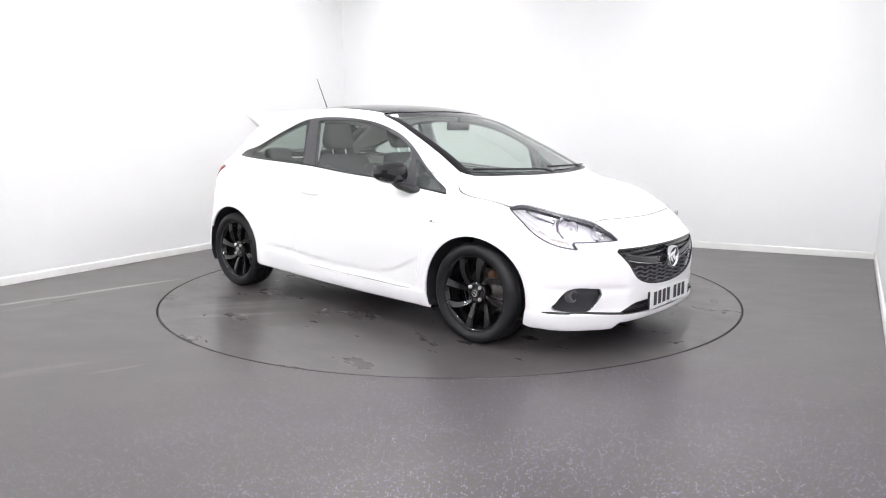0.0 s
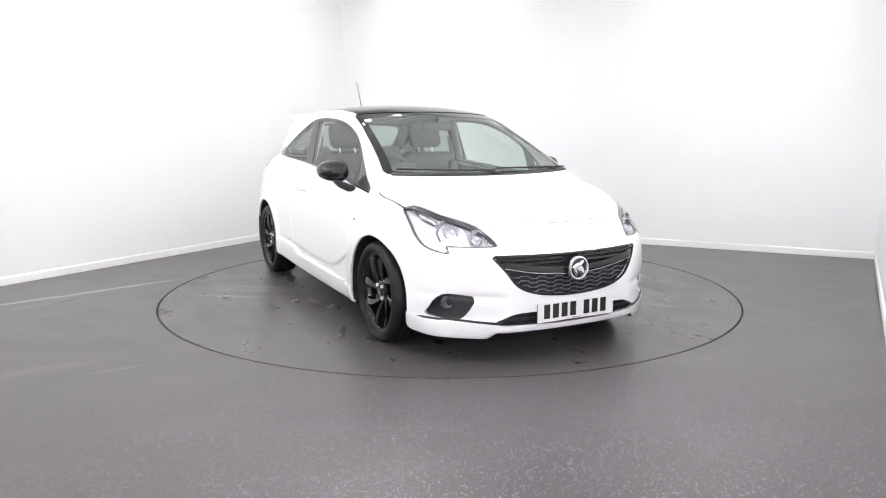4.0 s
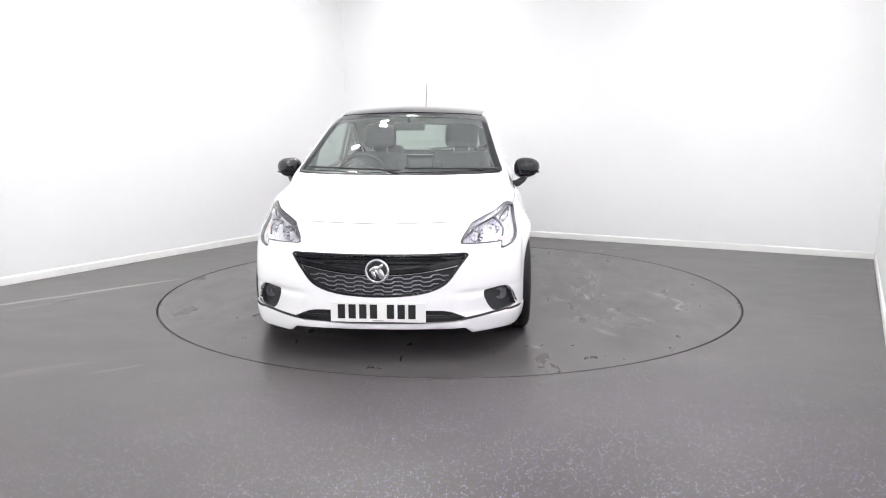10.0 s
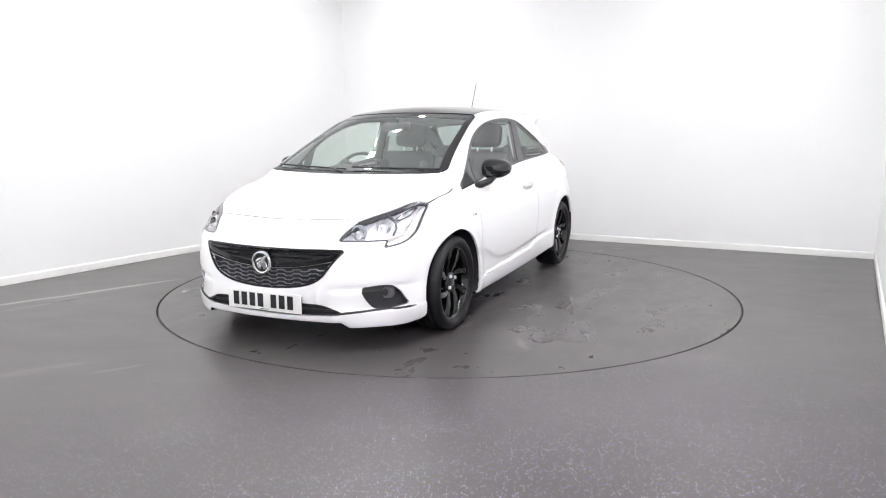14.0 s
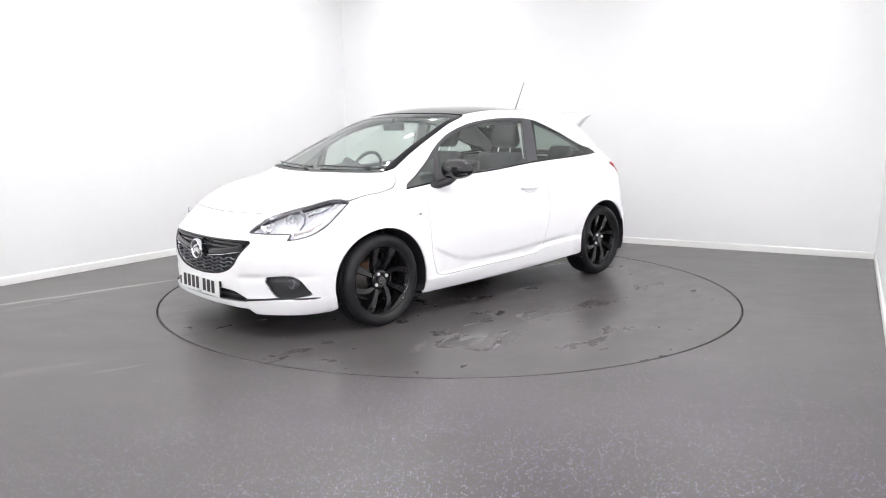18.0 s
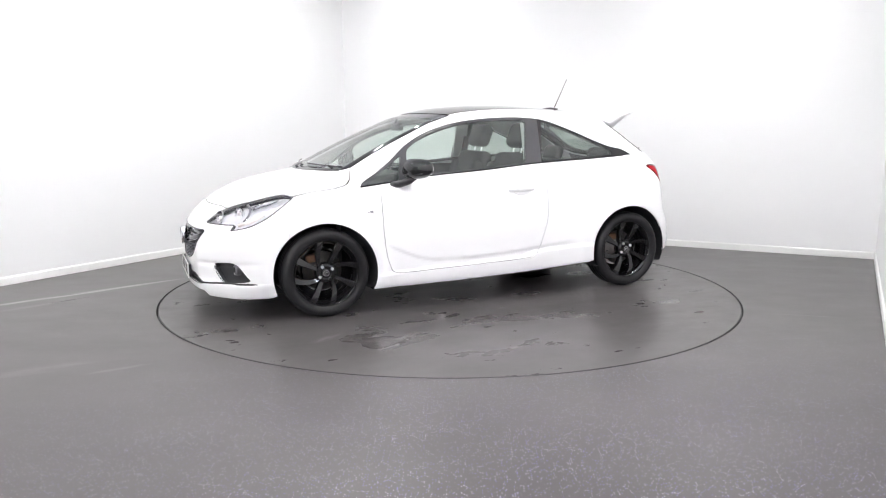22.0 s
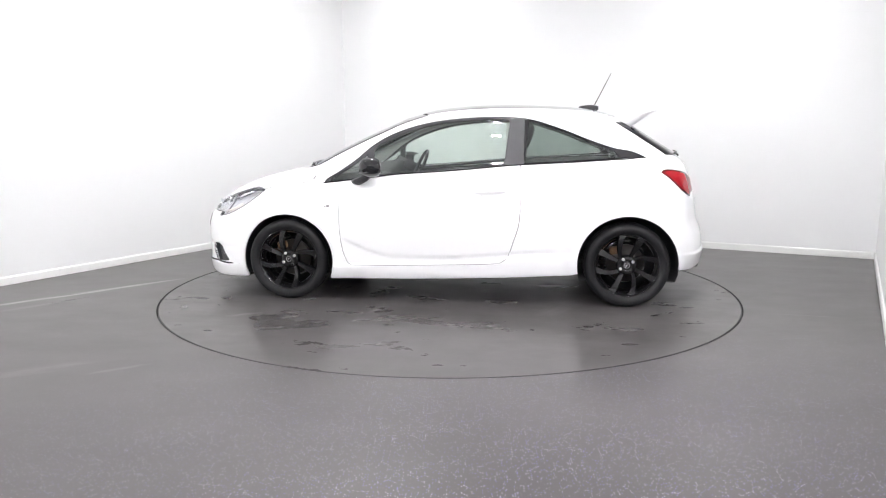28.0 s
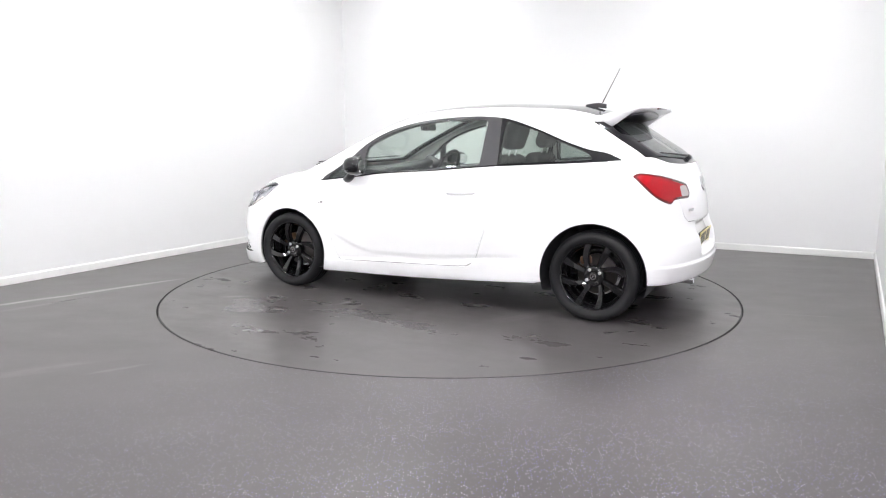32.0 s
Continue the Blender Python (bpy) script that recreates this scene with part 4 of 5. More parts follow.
# dark liners inside the wheel openings
for sx in (1, -1):
    for sy in (1, -1):
        bm = bmesh.new()
        rows = []
        for i in range(29):
            a = radians(-38 + 256 * i / 28)
            r = ARCH + 0.004
            c = Vector((sx * AXLE + r / 0.985 * math.cos(a), 0, HUB_Z + (0.012 if sx < 0 else 0) + r * math.sin(a)))
            ye = float(side_y(np.array(c.x), np.array(max(c.z, 0.2)))) - 0.003
            rows.append([bm.verts.new((c.x, sy * y, max(c.z, 0.19))) for y in (ye, ye - 0.03, 0.50)]
                        + [bm.verts.new((sx * AXLE, sy * 0.50, HUB_Z))])
        for a, b in zip(rows, rows[1:]):
            for k in range(2):
                bm.faces.new((a[k], a[k + 1], b[k + 1], b[k]))
            bm.faces.new((a[2], a[3], b[3], b[2]))
        bmesh.ops.remove_doubles(bm, verts=bm.verts, dist=1e-5)
        part("wheel_arch_liner", bm, M_PLASTIC, car, "black wheel arch liner")

# ---- parts fixed to the body ----
def meet(p, d):
    """Where a line from p along d first meets the body."""
    p, d = np.array(p, float), np.array(d, float)
    lo, hi = 0.0, 2.0
    for n in (200, 60, 20):
        k = np.linspace(lo, hi, n)
        hit = np.nonzero(body_f(*(p[:, None] + d[:, None] * k)) < 0)[0]
        if not len(hit):
            return Vector(p)
        lo, hi = k[max(hit[0] - 1, 0)], k[hit[0]]
    return Vector(p + d * lo)


def on_front(y, z):
    return meet((2.6, y, z), (-1, 0, 0))


def on_side(x, z, s=1):
    return meet((x, 1.5 * s, z), (0, -s, 0))


def on_top(x, y):
    return meet((x, y, 1.9), (0, 0, -1))


def on_rear(y, z):
    return meet((-2.4, y, z), (1, 0, 0))


def normal_at(p):
    return Vector(body_normal(np.array([p[:]]))[0])


def facing(p, n, up=(0, 0, 1)):
    """A pose at p whose +x looks along n."""
    n = Vector(n).normalized()
    s = Vector(up).cross(n).normalized()
    u = n.cross(s)
    return Matrix.Translation(p) @ Matrix((n, s, u)).transposed().to_4x4()


def strip(bm, pts, normals, width, height, closed=False):
    """A flat-topped moulding along points on a surface."""
    n = len(pts)
    rings = []
    for i in range(n):
        a = pts[(i - 1) % n] if closed or i else pts[i]
        b = pts[(i + 1) % n] if closed or i < n - 1 else pts[i]
        d = (b - a).normalized()
        nn = normals[i]
        s = d.cross(nn).normalized()
        w = width[i] if isinstance(width, list) else width
        c = pts[i]
        rings.append([bm.verts.new(v) for v in (c - s * w / 2 - nn * 0.004, c - s * w / 2 + nn * height * 0.6, c - s * w * 0.3 + nn * height,
                                                c + s * w * 0.3 + nn * height, c + s * w / 2 + nn * height * 0.6, c + s * w / 2 - nn * 0.004)])
    for i in range(n if closed else n - 1):
        a, b = rings[i], rings[(i + 1) % n]
        for k in range(6):
            bm.faces.new((a[k], a[(k + 1) % 6], b[(k + 1) % 6], b[k]))
    if not closed:
        bm.faces.new(rings[0])
        bm.faces.new(rings[-1][::-1])
    bmesh.ops.recalc_face_normals(bm, faces=bm.faces)


def mirrored(bm, s):
    if s < 0:
        bmesh.ops.transform(bm, matrix=Matrix.Diagonal((1, -1, 1, 1)), verts=bm.verts)
        bmesh.ops.reverse_faces(bm, faces=bm.faces)
    return bm


# head lamps
for faces, rim, s in zip(halves(head_faces), halves(head_rim), (1, -1)):
    lens = panel("headlamp", faces, M_LENS, car, 0.004, 0.0, "clear head lamp with silver reflectors")
    lens.visible_shadow = False
    panel("housing", faces, M_REFLECT, lens, -0.030, -0.034, "silver lamp housing")
    panel("bezel", rim, M_BEZEL, lens, 0.020, -0.003, "dark grey lamp brow")
    for (x, y, z), r, aim in (((1.885, 0.515, 0.688), 0.046, (0.92, 0.35, 0.05)), ((1.775, 0.605, 0.715), 0.042, (0.88, 0.45, 0.05))):
        bm = bmesh.new()
        lathe(bm, [(0.012, 0.0), (0.022, 0.006), (r * 0.8, 0.028), (r, 0.040), (r + 0.001, 0.038), (r * 0.82, 0.016), (0.012, -0.006)], 14,
              facing((x - 0.02, y, z), aim) @ Matrix.Rotation(radians(-90), 4, "Z"))
        bmesh.ops.recalc_face_normals(bm, faces=bm.faces)
        part("reflector", mirrored(bm, s), M_SILVER, lens, "polished faceted reflector", smooth=False)
        bm = bmesh.new()
        bmesh.ops.create_uvsphere(bm, u_segments=12, v_segments=8, radius=0.012, matrix=Matrix.Translation((x + 0.01, y + 0.004, z)))
        part("bulb", mirrored(bm, s), M_PLATE, lens)
    # dark divider between lamp chambers, and the indicator below
    bm = bmesh.new()
    tube(bm, [(1.77, 0.675, 0.665), (1.735, 0.680, 0.705), (1.715, 0.655, 0.745), (1.73, 0.625, 0.770)], [0.005, 0.006, 0.009, 0.012], 8)
    part("divider", mirrored(bm, s), M_DARKSILVER, lens)
    bm = bmesh.new()
    tube(bm, [(1.80, 0.655, 0.640), (1.72, 0.700, 0.665), (1.64, 0.720, 0.710)], [0.014, 0.016, 0.010], 10)
    part("indicator", mirrored(bm, s), M_INDICATOR, lens, "pale amber indicator")
    bm = bmesh.new()
    tube(bm, [(1.70, 0.665, 0.745), (1.62, 0.695, 0.775), (1.54, 0.712, 0.805)], [0.016, 0.018, 0.008], 10)
    part("daylight_blade", mirrored(bm, s), M_SILVER, lens)

# tail lamps
for faces, s in zip(halves(tail_faces), (1, -1)):
    core, edge = split(faces, tail_fn, 0.014)
    clear, core = split(core, lambda q: np.minimum(np.minimum(0.505 - np.abs(q[1]), q[2] - 0.830), 0.900 - q[2]), 0.0)
    lamp_body = panel("tail_lamp", core, M_RED, car, 0.02, 0.002, "red tail lamp wrapping round the rear corner")
    panel("lamp_back", core + edge + clear, M_DASH, lamp_body, 0.0, -0.028, "dark lamp back", flip=True)
    panel("lens_edge", edge, M_REDDARK, lamp_body, 0.02, 0.0, "dark red lens edge")
    panel("reversing_light", clear, M_GREYLENS, lamp_body, 0.02, 0.001, "greyish clear reversing light")

# grille
back = panel("grille", grille_faces, M_PLASTIC, car, -0.036, -0.040, "black front grille with wavy mesh")
edge_pts = [on_front(y, z) for y, z in outline(GRILLE + [(-y, z) for y, z in GRILLE[-2:0:-1]], 4)]
bm = bmesh.new()
strip(bm, edge_pts, [normal_at(p) for p in edge_pts], 0.012, 0.003, True)
part("grille_frame", bm, M_BLACK, back, "gloss black grille frame")


def grille_half(z):
    """Half width of the grille opening at a height."""
    ys = np.linspace(0.0, 0.5, 101)
    ok = inside(outline(GRILLE + [(-y, q) for y, q in GRILLE[::-1]]), ys, np.full(ys.shape, z)) > 0.004
    return float(ys[ok].max()) if ok.any() else 0.0


def bar_across(name, zf, width, height, mat, label="", n=41, back_off=0.016):
    half = grille_half(zf(0.40)) if grille_half(zf(0.40)) > 0.3 else grille_half(zf(0.2))
    pts = []
    for i in range(n):
        y = -half + 2 * half * i / (n - 1)
        p = on_front(y, zf(abs(y)))
        pts.append(p - Vector((back_off, 0, 0)))
    bm = bmesh.new()
    strip(bm, pts, [Vector((1, 0, 0))] * n, width, height)
    return part(name, bm, mat, back, label, smooth=False)


bar_across("grille_bar", lambda y: 0.578, 0.020, 0.006, M_BLACK, "gloss black grille bar")
bar_across("grille_bar", lambda y: 0.553, 0.014, 0.006, M_BLACK)
bar_across("grille_wing", lambda y: 0.508 + 0.055 * (y / 0.45) ** 2, 0.036, 0.014, M_BLACK, "gloss black wing bar either side of the badge")
bar_across("chrome_strip", lambda y: 0.488 + 0.056 * (y / 0.45) ** 2, 0.005, 0.016, M_CHROME, "thin bright strip under the wing bar")


def wave(u):
    """Rounded trapezoid wave."""
    return max(-1, min(1, 2.6 * math.sin(u)))


for row in range(5):
    z0 = 0.470 - 0.0225 * row
    half = grille_half(z0 + 0.004) - 0.004
    if half < 0.06:
        continue
    n = int(half * 2 / 0.006)
    pts = []
    for i in range(n + 1):
        y = -half + 2 * half * i / n
        z = z0 + 0.014 * (y / 0.3) ** 2 * (1 - row * 0.15) + 0.0052 * wave(y * 2 * math.pi / 0.105 + 1.57)
        pts.append(on_front(y, z) - Vector((0.016, 0, 0)))
    bm = bmesh.new()
    strip(bm, pts, [Vector((1, 0, 0.25))] * len(pts), 0.0055, 0.008)
    part("mesh_slat", bm, M_MESH, back, "satin grey wavy grille slat", smooth=False)

# badge on the grille: plain ring and shape
bm = bmesh.new()
TURN_X = Matrix.Translation((2.108, 0, 0.517)) @ Matrix.Rotation(radians(-90), 4, "Z")
lathe(bm, [(0.051, 0.004), (0.054, 0.012), (0.060, 0.014), (0.066, 0.010), (0.067, 0.0), (0.066, -0.03), (0.05, -0.03)], 48, TURN_X)
bmesh.ops.recalc_face_normals(bm, faces=bm.faces)
badge = part("grille_badge", bm, M_CHROME, car, "round chrome badge ring")
bm = bmesh.new()
lathe(bm, [(0.001, 0.005), (0.03, 0.005), (0.052, 0.002), (0.052, -0.01)], 40, TURN_X)
bmesh.ops.recalc_face_normals(bm, faces=bm.faces)
part("badge_face", bm, M_PLASTIC, badge, "dark badge face")
bm = bmesh.new()
for y, z, turn, w, h in ((0.018, 0.505, 28, 0.019, 0.036), (-0.016, 0.530, -64, 0.014, 0.030), (-0.020, 0.500, 24, 0.012, 0.026), (0.016, 0.540, -44, 0.011, 0.026), (-0.004, 0.512, 40, 0.012, 0.030)):
    bmesh.ops.create_uvsphere(bm, u_segments=18, v_segments=10, radius=1.0,
                              matrix=Matrix.Translation((2.112, y, z)) @ Matrix.Rotation(radians(turn), 4, "X") @ Matrix.Diagonal((0.008, w, h, 1)))
part("badge_shape", bm, M_CHROME, badge, "plain chrome shape", smooth=False)

# lower intake
low = panel("lower_intake", intake_faces, M_PLASTIC, car, -0.036, -0.040, "dark lower air intake")
pts = [on_front(y, 0.256) - Vector((0.02, 0, 0)) for y in np.linspace(-0.46, 0.46, 31)]
bm = bmesh.new()
strip(bm, pts, [Vector((1, 0, 0.1))] * 31, 0.012, 0.006)
part("intake_slat", bm, M_TRIM, low, smooth=False)

# black groove between the bumper and its lip
for s in (1, -1):
    pts = [on_front(y, float(lip_z(y)) + 0.003) for y in np.linspace(0.455, 0.64, 20)] + [on_side(x, 0.2555) for x in (1.83, 1.79, 1.75, 1.71)]
    bm = bmesh.new()
    strip(bm, pts, [normal_at(q) for q in pts], [0.013 if 0 < i < 23 else 0.004 for i in range(24)], 0.007)
    part("lip_groove", mirrored(bm, s), M_PLASTIC, car, "thin black groove above the front lip")

# fog lamps in their hollows
for faces, s in zip(halves(fog_faces), (1, -1)):
    hollow = panel("fog_lamp_hollow", faces, M_FOGPANEL, car, -0.042, -0.046, "dark grey fog lamp surround")
    c = Vector((1.822, 0.663, 0.345))
    at = facing(c, (1.0, 0.12, 0)) @ Matrix.Rotation(radians(-90), 4, "Z")
    bm = bmesh.new()
    lathe(bm, [(0.024, 0.016), (0.030, 0.020), (0.036, 0.016), (0.038, 0.0), (0.038, -0.02)], 28, at)
    bmesh.ops.recalc_face_normals(bm, faces=bm.faces)
    fog = part("fog_lamp_ring", mirrored(bm, s), M_DARKSILVER, hollow, "grey ring of the fog lamp")
    bm = bmesh.new()
    lathe(bm, [(0.001, 0.002), (0.014, 0.004), (0.025, 0.010), (0.026, 0.0)], 24, at)
    bmesh.ops.recalc_face_normals(bm, faces=bm.faces)
    part("fog_lamp_lens", mirrored(bm, s), M_DARKSILVER, hollow, "round grey fog lamp")

# number plates: plain bars for the characters
def number_plate(x, z, s, mat, label, tilt=0.0):
    m = Matrix.Translation((x, 0, z)) @ Matrix.Rotation(radians(0 if s > 0 else 180), 4, "Z") @ Matrix.Rotation(radians(tilt), 4, "Y")
    pl = part("number_plate", boxed((0, 0, 0), (0.006, 0.520, 0.111), 0.004, m), mat, car, label, smooth=False)
    part("plate_holder", boxed((-0.013, 0, 0), (0.018, 0.50, 0.09), 0.004, m), M_PLASTIC, pl, smooth=False)
    for k in range(7):
        y = -0.200 + 0.0585 * k + (0.034 if k > 3 else 0)
        part("character_bar", boxed((0.0036, y, 0.004), (0.001, 0.040, 0.079), 0.0, m), M_INK, pl, smooth=False)
    part("maker_line", boxed((0.0036, 0.0, -0.047), (0.001, 0.06, 0.004), 0.0, m), M_DARKSILVER, pl, smooth=False)
    part("plate_border", boxed((0.0028, 0, 0), (0.001, 0.512, 0.104), 0.0, m), mat, pl, smooth=False)
    return pl


number_plate(2.103, 0.289, 1, M_PLATE, "white number plate with black character bars")
number_plate(-1.838, 0.506, -1, M_PLATE_Y, "yellow rear number plate", 6)

# door mirrors
for s in (1, -1):
    bm = bmesh.new()
    bmesh.ops.create_uvsphere(bm, u_segments=36, v_segments=22, radius=1.0)
    for v in bm.verts:
        x, y, z = v.co
        px = math.copysign(abs(x) ** 0.75, x)
        pz = math.copysign(abs(z) ** 0.82, z)
        py = math.copysign(abs(y) ** 0.80, y)
        px = max(px, -0.72) if x < 0 else px
        v.co = (0.605 + px * 0.088 - 0.030 * (y + 0.2), 0.872 + py * 0.094, 1.000 + pz * (0.071 - 0.012 * y) + 0.004 * y)
    cap = part("door_mirror", mirrored(bm, s), M_BLACK, car, "gloss black door mirror")
    bm = bmesh.new()
    rows = []
    for k, (w, d) in enumerate(((0.86, 0.0), (0.86, -0.004), (0.76, -0.006))):
        ring = []
        for i in range(28):
            a = 2 * math.pi * i / 28
            cy, cz = math.copysign(abs(math.cos(a)) ** 0.7, math.cos(a)), math.copysign(abs(math.sin(a)) ** 0.8, math.sin(a))
            ring.append(bm.verts.new((0.543 + d - 0.030 * (cy * w + 0.2), 0.872 + cy * 0.084 * w, 1.0 + cz * 0.053 * w)))
        rows.append(ring)
    for a, b in zip(rows, rows[1:]):
        for i in range(28):
            bm.faces.new((a[i], a[(i + 1) % 28], b[(i + 1) % 28], b[i]))
    bm.faces.new(rows[-1])
    bmesh.ops.recalc_face_normals(bm, faces=bm.faces)
    part("mirror_glass", mirrored(bm, s), M_MIRROR, cap, "silvered mirror glass", smooth=False)
    bm = bmesh.new()
    tube(bm, [(0.640, 0.865, 0.945), (0.665, 0.840, 0.915), (0.700, 0.800, 0.893), (0.720, 0.765, 0.890)], [0.020, 0.024, 0.026, 0.022], 14)
    for v in bm.verts:
        v.co.x = 0.68 + (v.co.x - 0.68) * 1.5
    part("mirror_foot", mirrored(bm, s), M_TRIM, cap, "black mirror foot")
    bm = bmesh.new()
    pts = [Vector((0.625 - 0.03 * t + 0.045 * (1 - t * t), 0.872 + 0.092 * t, 0.964 + 0.006 * t)) for t in np.linspace(-0.9, 0.96, 15)]
    strip(bm, pts, [Vector((0.8, 0.3 * t, -0.3)).normalized() for t in np.linspace(-0.9, 0.96, 15)], 0.007, 0.012)
    part("mirror_trim", mirrored(bm, s), M_TRIM, cap, smooth=False)

# door handles, side emblems
for s, door in ((1, door_left), (-1, door_right)):
    bm = bmesh.new()
    pts, nrm = [], []
    for i in range(15):
        t = i / 14
        x = -0.160 - 0.225 * t
        p = on_side(x, 0.820 + 0.010 * t)
        lift = 0.034 * math.sin(math.pi * min(max(t, 0.0), 1.0)) ** 0.45
        pts.append(p + Vector((0, lift - 0.006, 0)))
        nrm.append(Vector((0, 1, 0)))
    strip(bm, pts, nrm, [0.020 + 0.010 * math.sin(math.pi * i / 14) for i in range(15)], 0.010)
    part("door_handle", mirrored(bm, s), M_PAINT, door, "white pull handle")
    c = on_side(-0.27, 0.818)
    bm = bmesh.new()
    lathe(bm, [(0.001, -0.004), (0.035, -0.003), (0.055, 0.0015), (0.058, 0.0005), (0.058, -0.004)], 28)
    bmesh.ops.recalc_face_normals(bm, faces=bm.faces)
    bmesh.ops.transform(bm, matrix=Matrix.Translation(c) @ Matrix.Rotation(radians(16), 4, "X") @ Matrix.Diagonal((1.35, 1, 0.62, 1)), verts=bm.verts)
    part("handle_recess", mirrored(bm, s), M_PAINT, door)
    p = on_side(0.940, 0.712)
    n = normal_at(p)
    m = facing(p + n * 0.003, n)
    side_badge = part("side_emblem", mirrored(boxed((0, 0, 0), (0.006, 0.066, 0.032), 0.003, m), s), M_PLATE, car, "small chrome and white wing emblem", smooth=False)
    part("emblem_mark", mirrored(boxed((0.0035, 0.008, 0.0), (0.002, 0.022, 0.014), 0.001, m), s), M_DARKSILVER, side_badge, smooth=False)
    part("emblem_bar", mirrored(boxed((0.0035, -0.015, -0.005), (0.002, 0.014, 0.006), 0.001, m), s), M_DARKSILVER, side_badge, smooth=False)
    # trim along the foot of the side glass
    pts = [on_side(x, z) for x, z in outline(DLO[:8], 4)[:28]]
    bm = bmesh.new()
    strip(bm, pts, [normal_at(q) for q in pts], 0.010, 0.004)
    part("waist_trim", mirrored(bm, s), M_BLACK, car, "slim black waist trim", smooth=False)

# aerial
bm = bmesh.new()
sec = []
for t in np.linspace(0, 1, 11):
    x = -0.935 - 0.155 * t
    w, h = 0.026 * math.sin(math.pi * min(0.12 + t * 0.75, 1)) ** 0.6, 0.012 + 0.026 * math.sin(math.pi * min(0.05 + 0.62 * t, 1))
    z = top_z(x) - 0.003
    sec.append([bm.verts.new((x, w * c, z + h * e)) for c, e in ((-1, 0), (-0.85, 0.5), (-0.4, 0.95), (0.4, 0.95), (0.85, 0.5), (1, 0))])
for a, b in zip(sec, sec[1:]):
    for k in range(5):
        bm.faces.new((a[k], a[k + 1], b[k + 1], b[k]))
bm.faces.new(sec[0])
bm.faces.new(sec[-1])
bmesh.ops.recalc_face_normals(bm, faces=bm.faces)
fin = part("aerial_base", bm, M_TRIM, car, "black aerial base")
bm = bmesh.new()
tube(bm, [(-1.060, 0, 1.468), (-1.10, 0, 1.548), (-1.182, 0, 1.713)], [0.0045, 0.0034, 0.0026], 8)
part("aerial_rod", bm, M_TRIM, fin, "thin whip aerial")

# roof spoiler over the rear window
bm = bmesh.new()
sec = []
for t in np.linspace(-1, 1, 45):
    y = 0.558 * t
    e = abs(t)
    x0, z0 = -1.155 - 0.02 * e, float(on_top(-1.155 - 0.02 * e, y * 0.97).z) + 0.002
    x1, z1 = -1.505 + 0.045 * e ** 2.6, 1.432 - 0.016 * e ** 2
    fin = float(ramp(e, 0.87, 0.94))
    prof = []
    for k in range(9):
        u = k / 8
        prof.append((x0 + (x1 - x0) * u, z0 + (z1 - z0) * u + 0.010 * math.sin(math.pi * u) * (1 - 0.5 * fin)))
    prof.append((x1 - 0.004, z1 - 0.010))
    # the ends turn down into fins that meet the sides of the rear window
    for k, (fx, fz) in enumerate(((-1.452, z1 - 0.016), (-1.425, 1.390), (-1.388, 1.366), (-1.335, 1.328), (-1.279, 1.289))):
        u = 1 - k / 4
        cx, cz = x0 - 0.05 + (x1 + 0.012 - x0 + 0.05) * u, z0 + (z1 - z0) * u - 0.018 - 0.026 * (1 - u) ** 0.8
        prof.append((cx + (fx - cx) * fin, cz + (fz - cz) * fin))
    sec.append([bm.verts.new((x, y, z)) for x, z in prof])
for a, b in zip(sec, sec[1:]):
    n = len(a)
    for k in range(n):
        bm.faces.new((a[k], a[(k + 1) % n], b[(k + 1) % n], b[k]))
bm.faces.new(sec[0])
bm.faces.new(sec[-1])
bmesh.ops.recalc_face_normals(bm, faces=bm.faces)
spoiler = part("roof_spoiler", bm, M_PAINT, car, "white roof spoiler")
part("brake_light", boxed((-1.496, 0, 1.414), (0.012, 0.30, 0.012), 0.003), M_REDDARK, spoiler)
bm = bmesh.new()
sec = []
for t in np.linspace(-1, 1, 15):
    y, e = 0.47 * t, abs(t)
    sec.append([bm.verts.new((x, y, z - 0.030 * e * e)) for x, z in ((-1.250, 1.372), (-1.425 + 0.04 * e ** 2.6, 1.397), (-1.421 + 0.04 * e ** 2.6, 1.389), (-1.250, 1.350))])
for a, b in zip(sec, sec[1:]):
    for k in range(4):
        bm.faces.new((a[k], a[(k + 1) % 4], b[(k + 1) % 4], b[k]))
bm.faces.new(sec[0])
bm.faces.new(sec[-1])
bmesh.ops.recalc_face_normals(bm, faces=bm.faces)
part("spoiler_underside", bm, M_TRIM, spoiler, "dark underside of the spoiler")

# wipers and scuttle
for y0, y1, nm in ((-0.62, 0.02, 1), (0.05, 0.66, 1)):
    pts = []
    for t in np.linspace(0, 1, 13):
        y = y0 + (y1 - y0) * t
        p = on_front(y, 0.999 + 0.012 * (1 - t) + 0.010 * abs(y))
        pts.append(p + normal_at(p) * 0.012)
    bm = bmesh.new()
    tube(bm, pts, 0.006, 6)
    blade = part("windscreen_wiper", bm, M_TRIM, car, "black windscreen wiper at rest")
    bm = bmesh.new()
    q = pts[9] if y0 < 0 else pts[8]
    root = on_top(1.255 - 0.20 * abs(y1), y1 * 0.85)
    tube(bm, [root + Vector((0, 0, 0.004)), root + Vector((0.0, -0.05, 0.016)), (root + q) / 2 + Vector((0.006, 0, 0.010)), q + Vector((0.002, 0, 0.004))], [0.010, 0.009, 0.006, 0.004], 8)
    part("wiper_arm", bm, M_TRIM, blade)
pts = [on_front(y, 0.985 + 0.012 * (abs(y) / 0.6) ** 2) for y in np.linspace(-0.66, 0.66, 33)]
bm = bmesh.new()
strip(bm, pts, [Vector((0.3, 0, 0.95))] * 33, 0.040, 0.004)
part("scuttle", bm, M_TRIM, car, "black scuttle strip below the windscreen", smooth=False)
pts = []
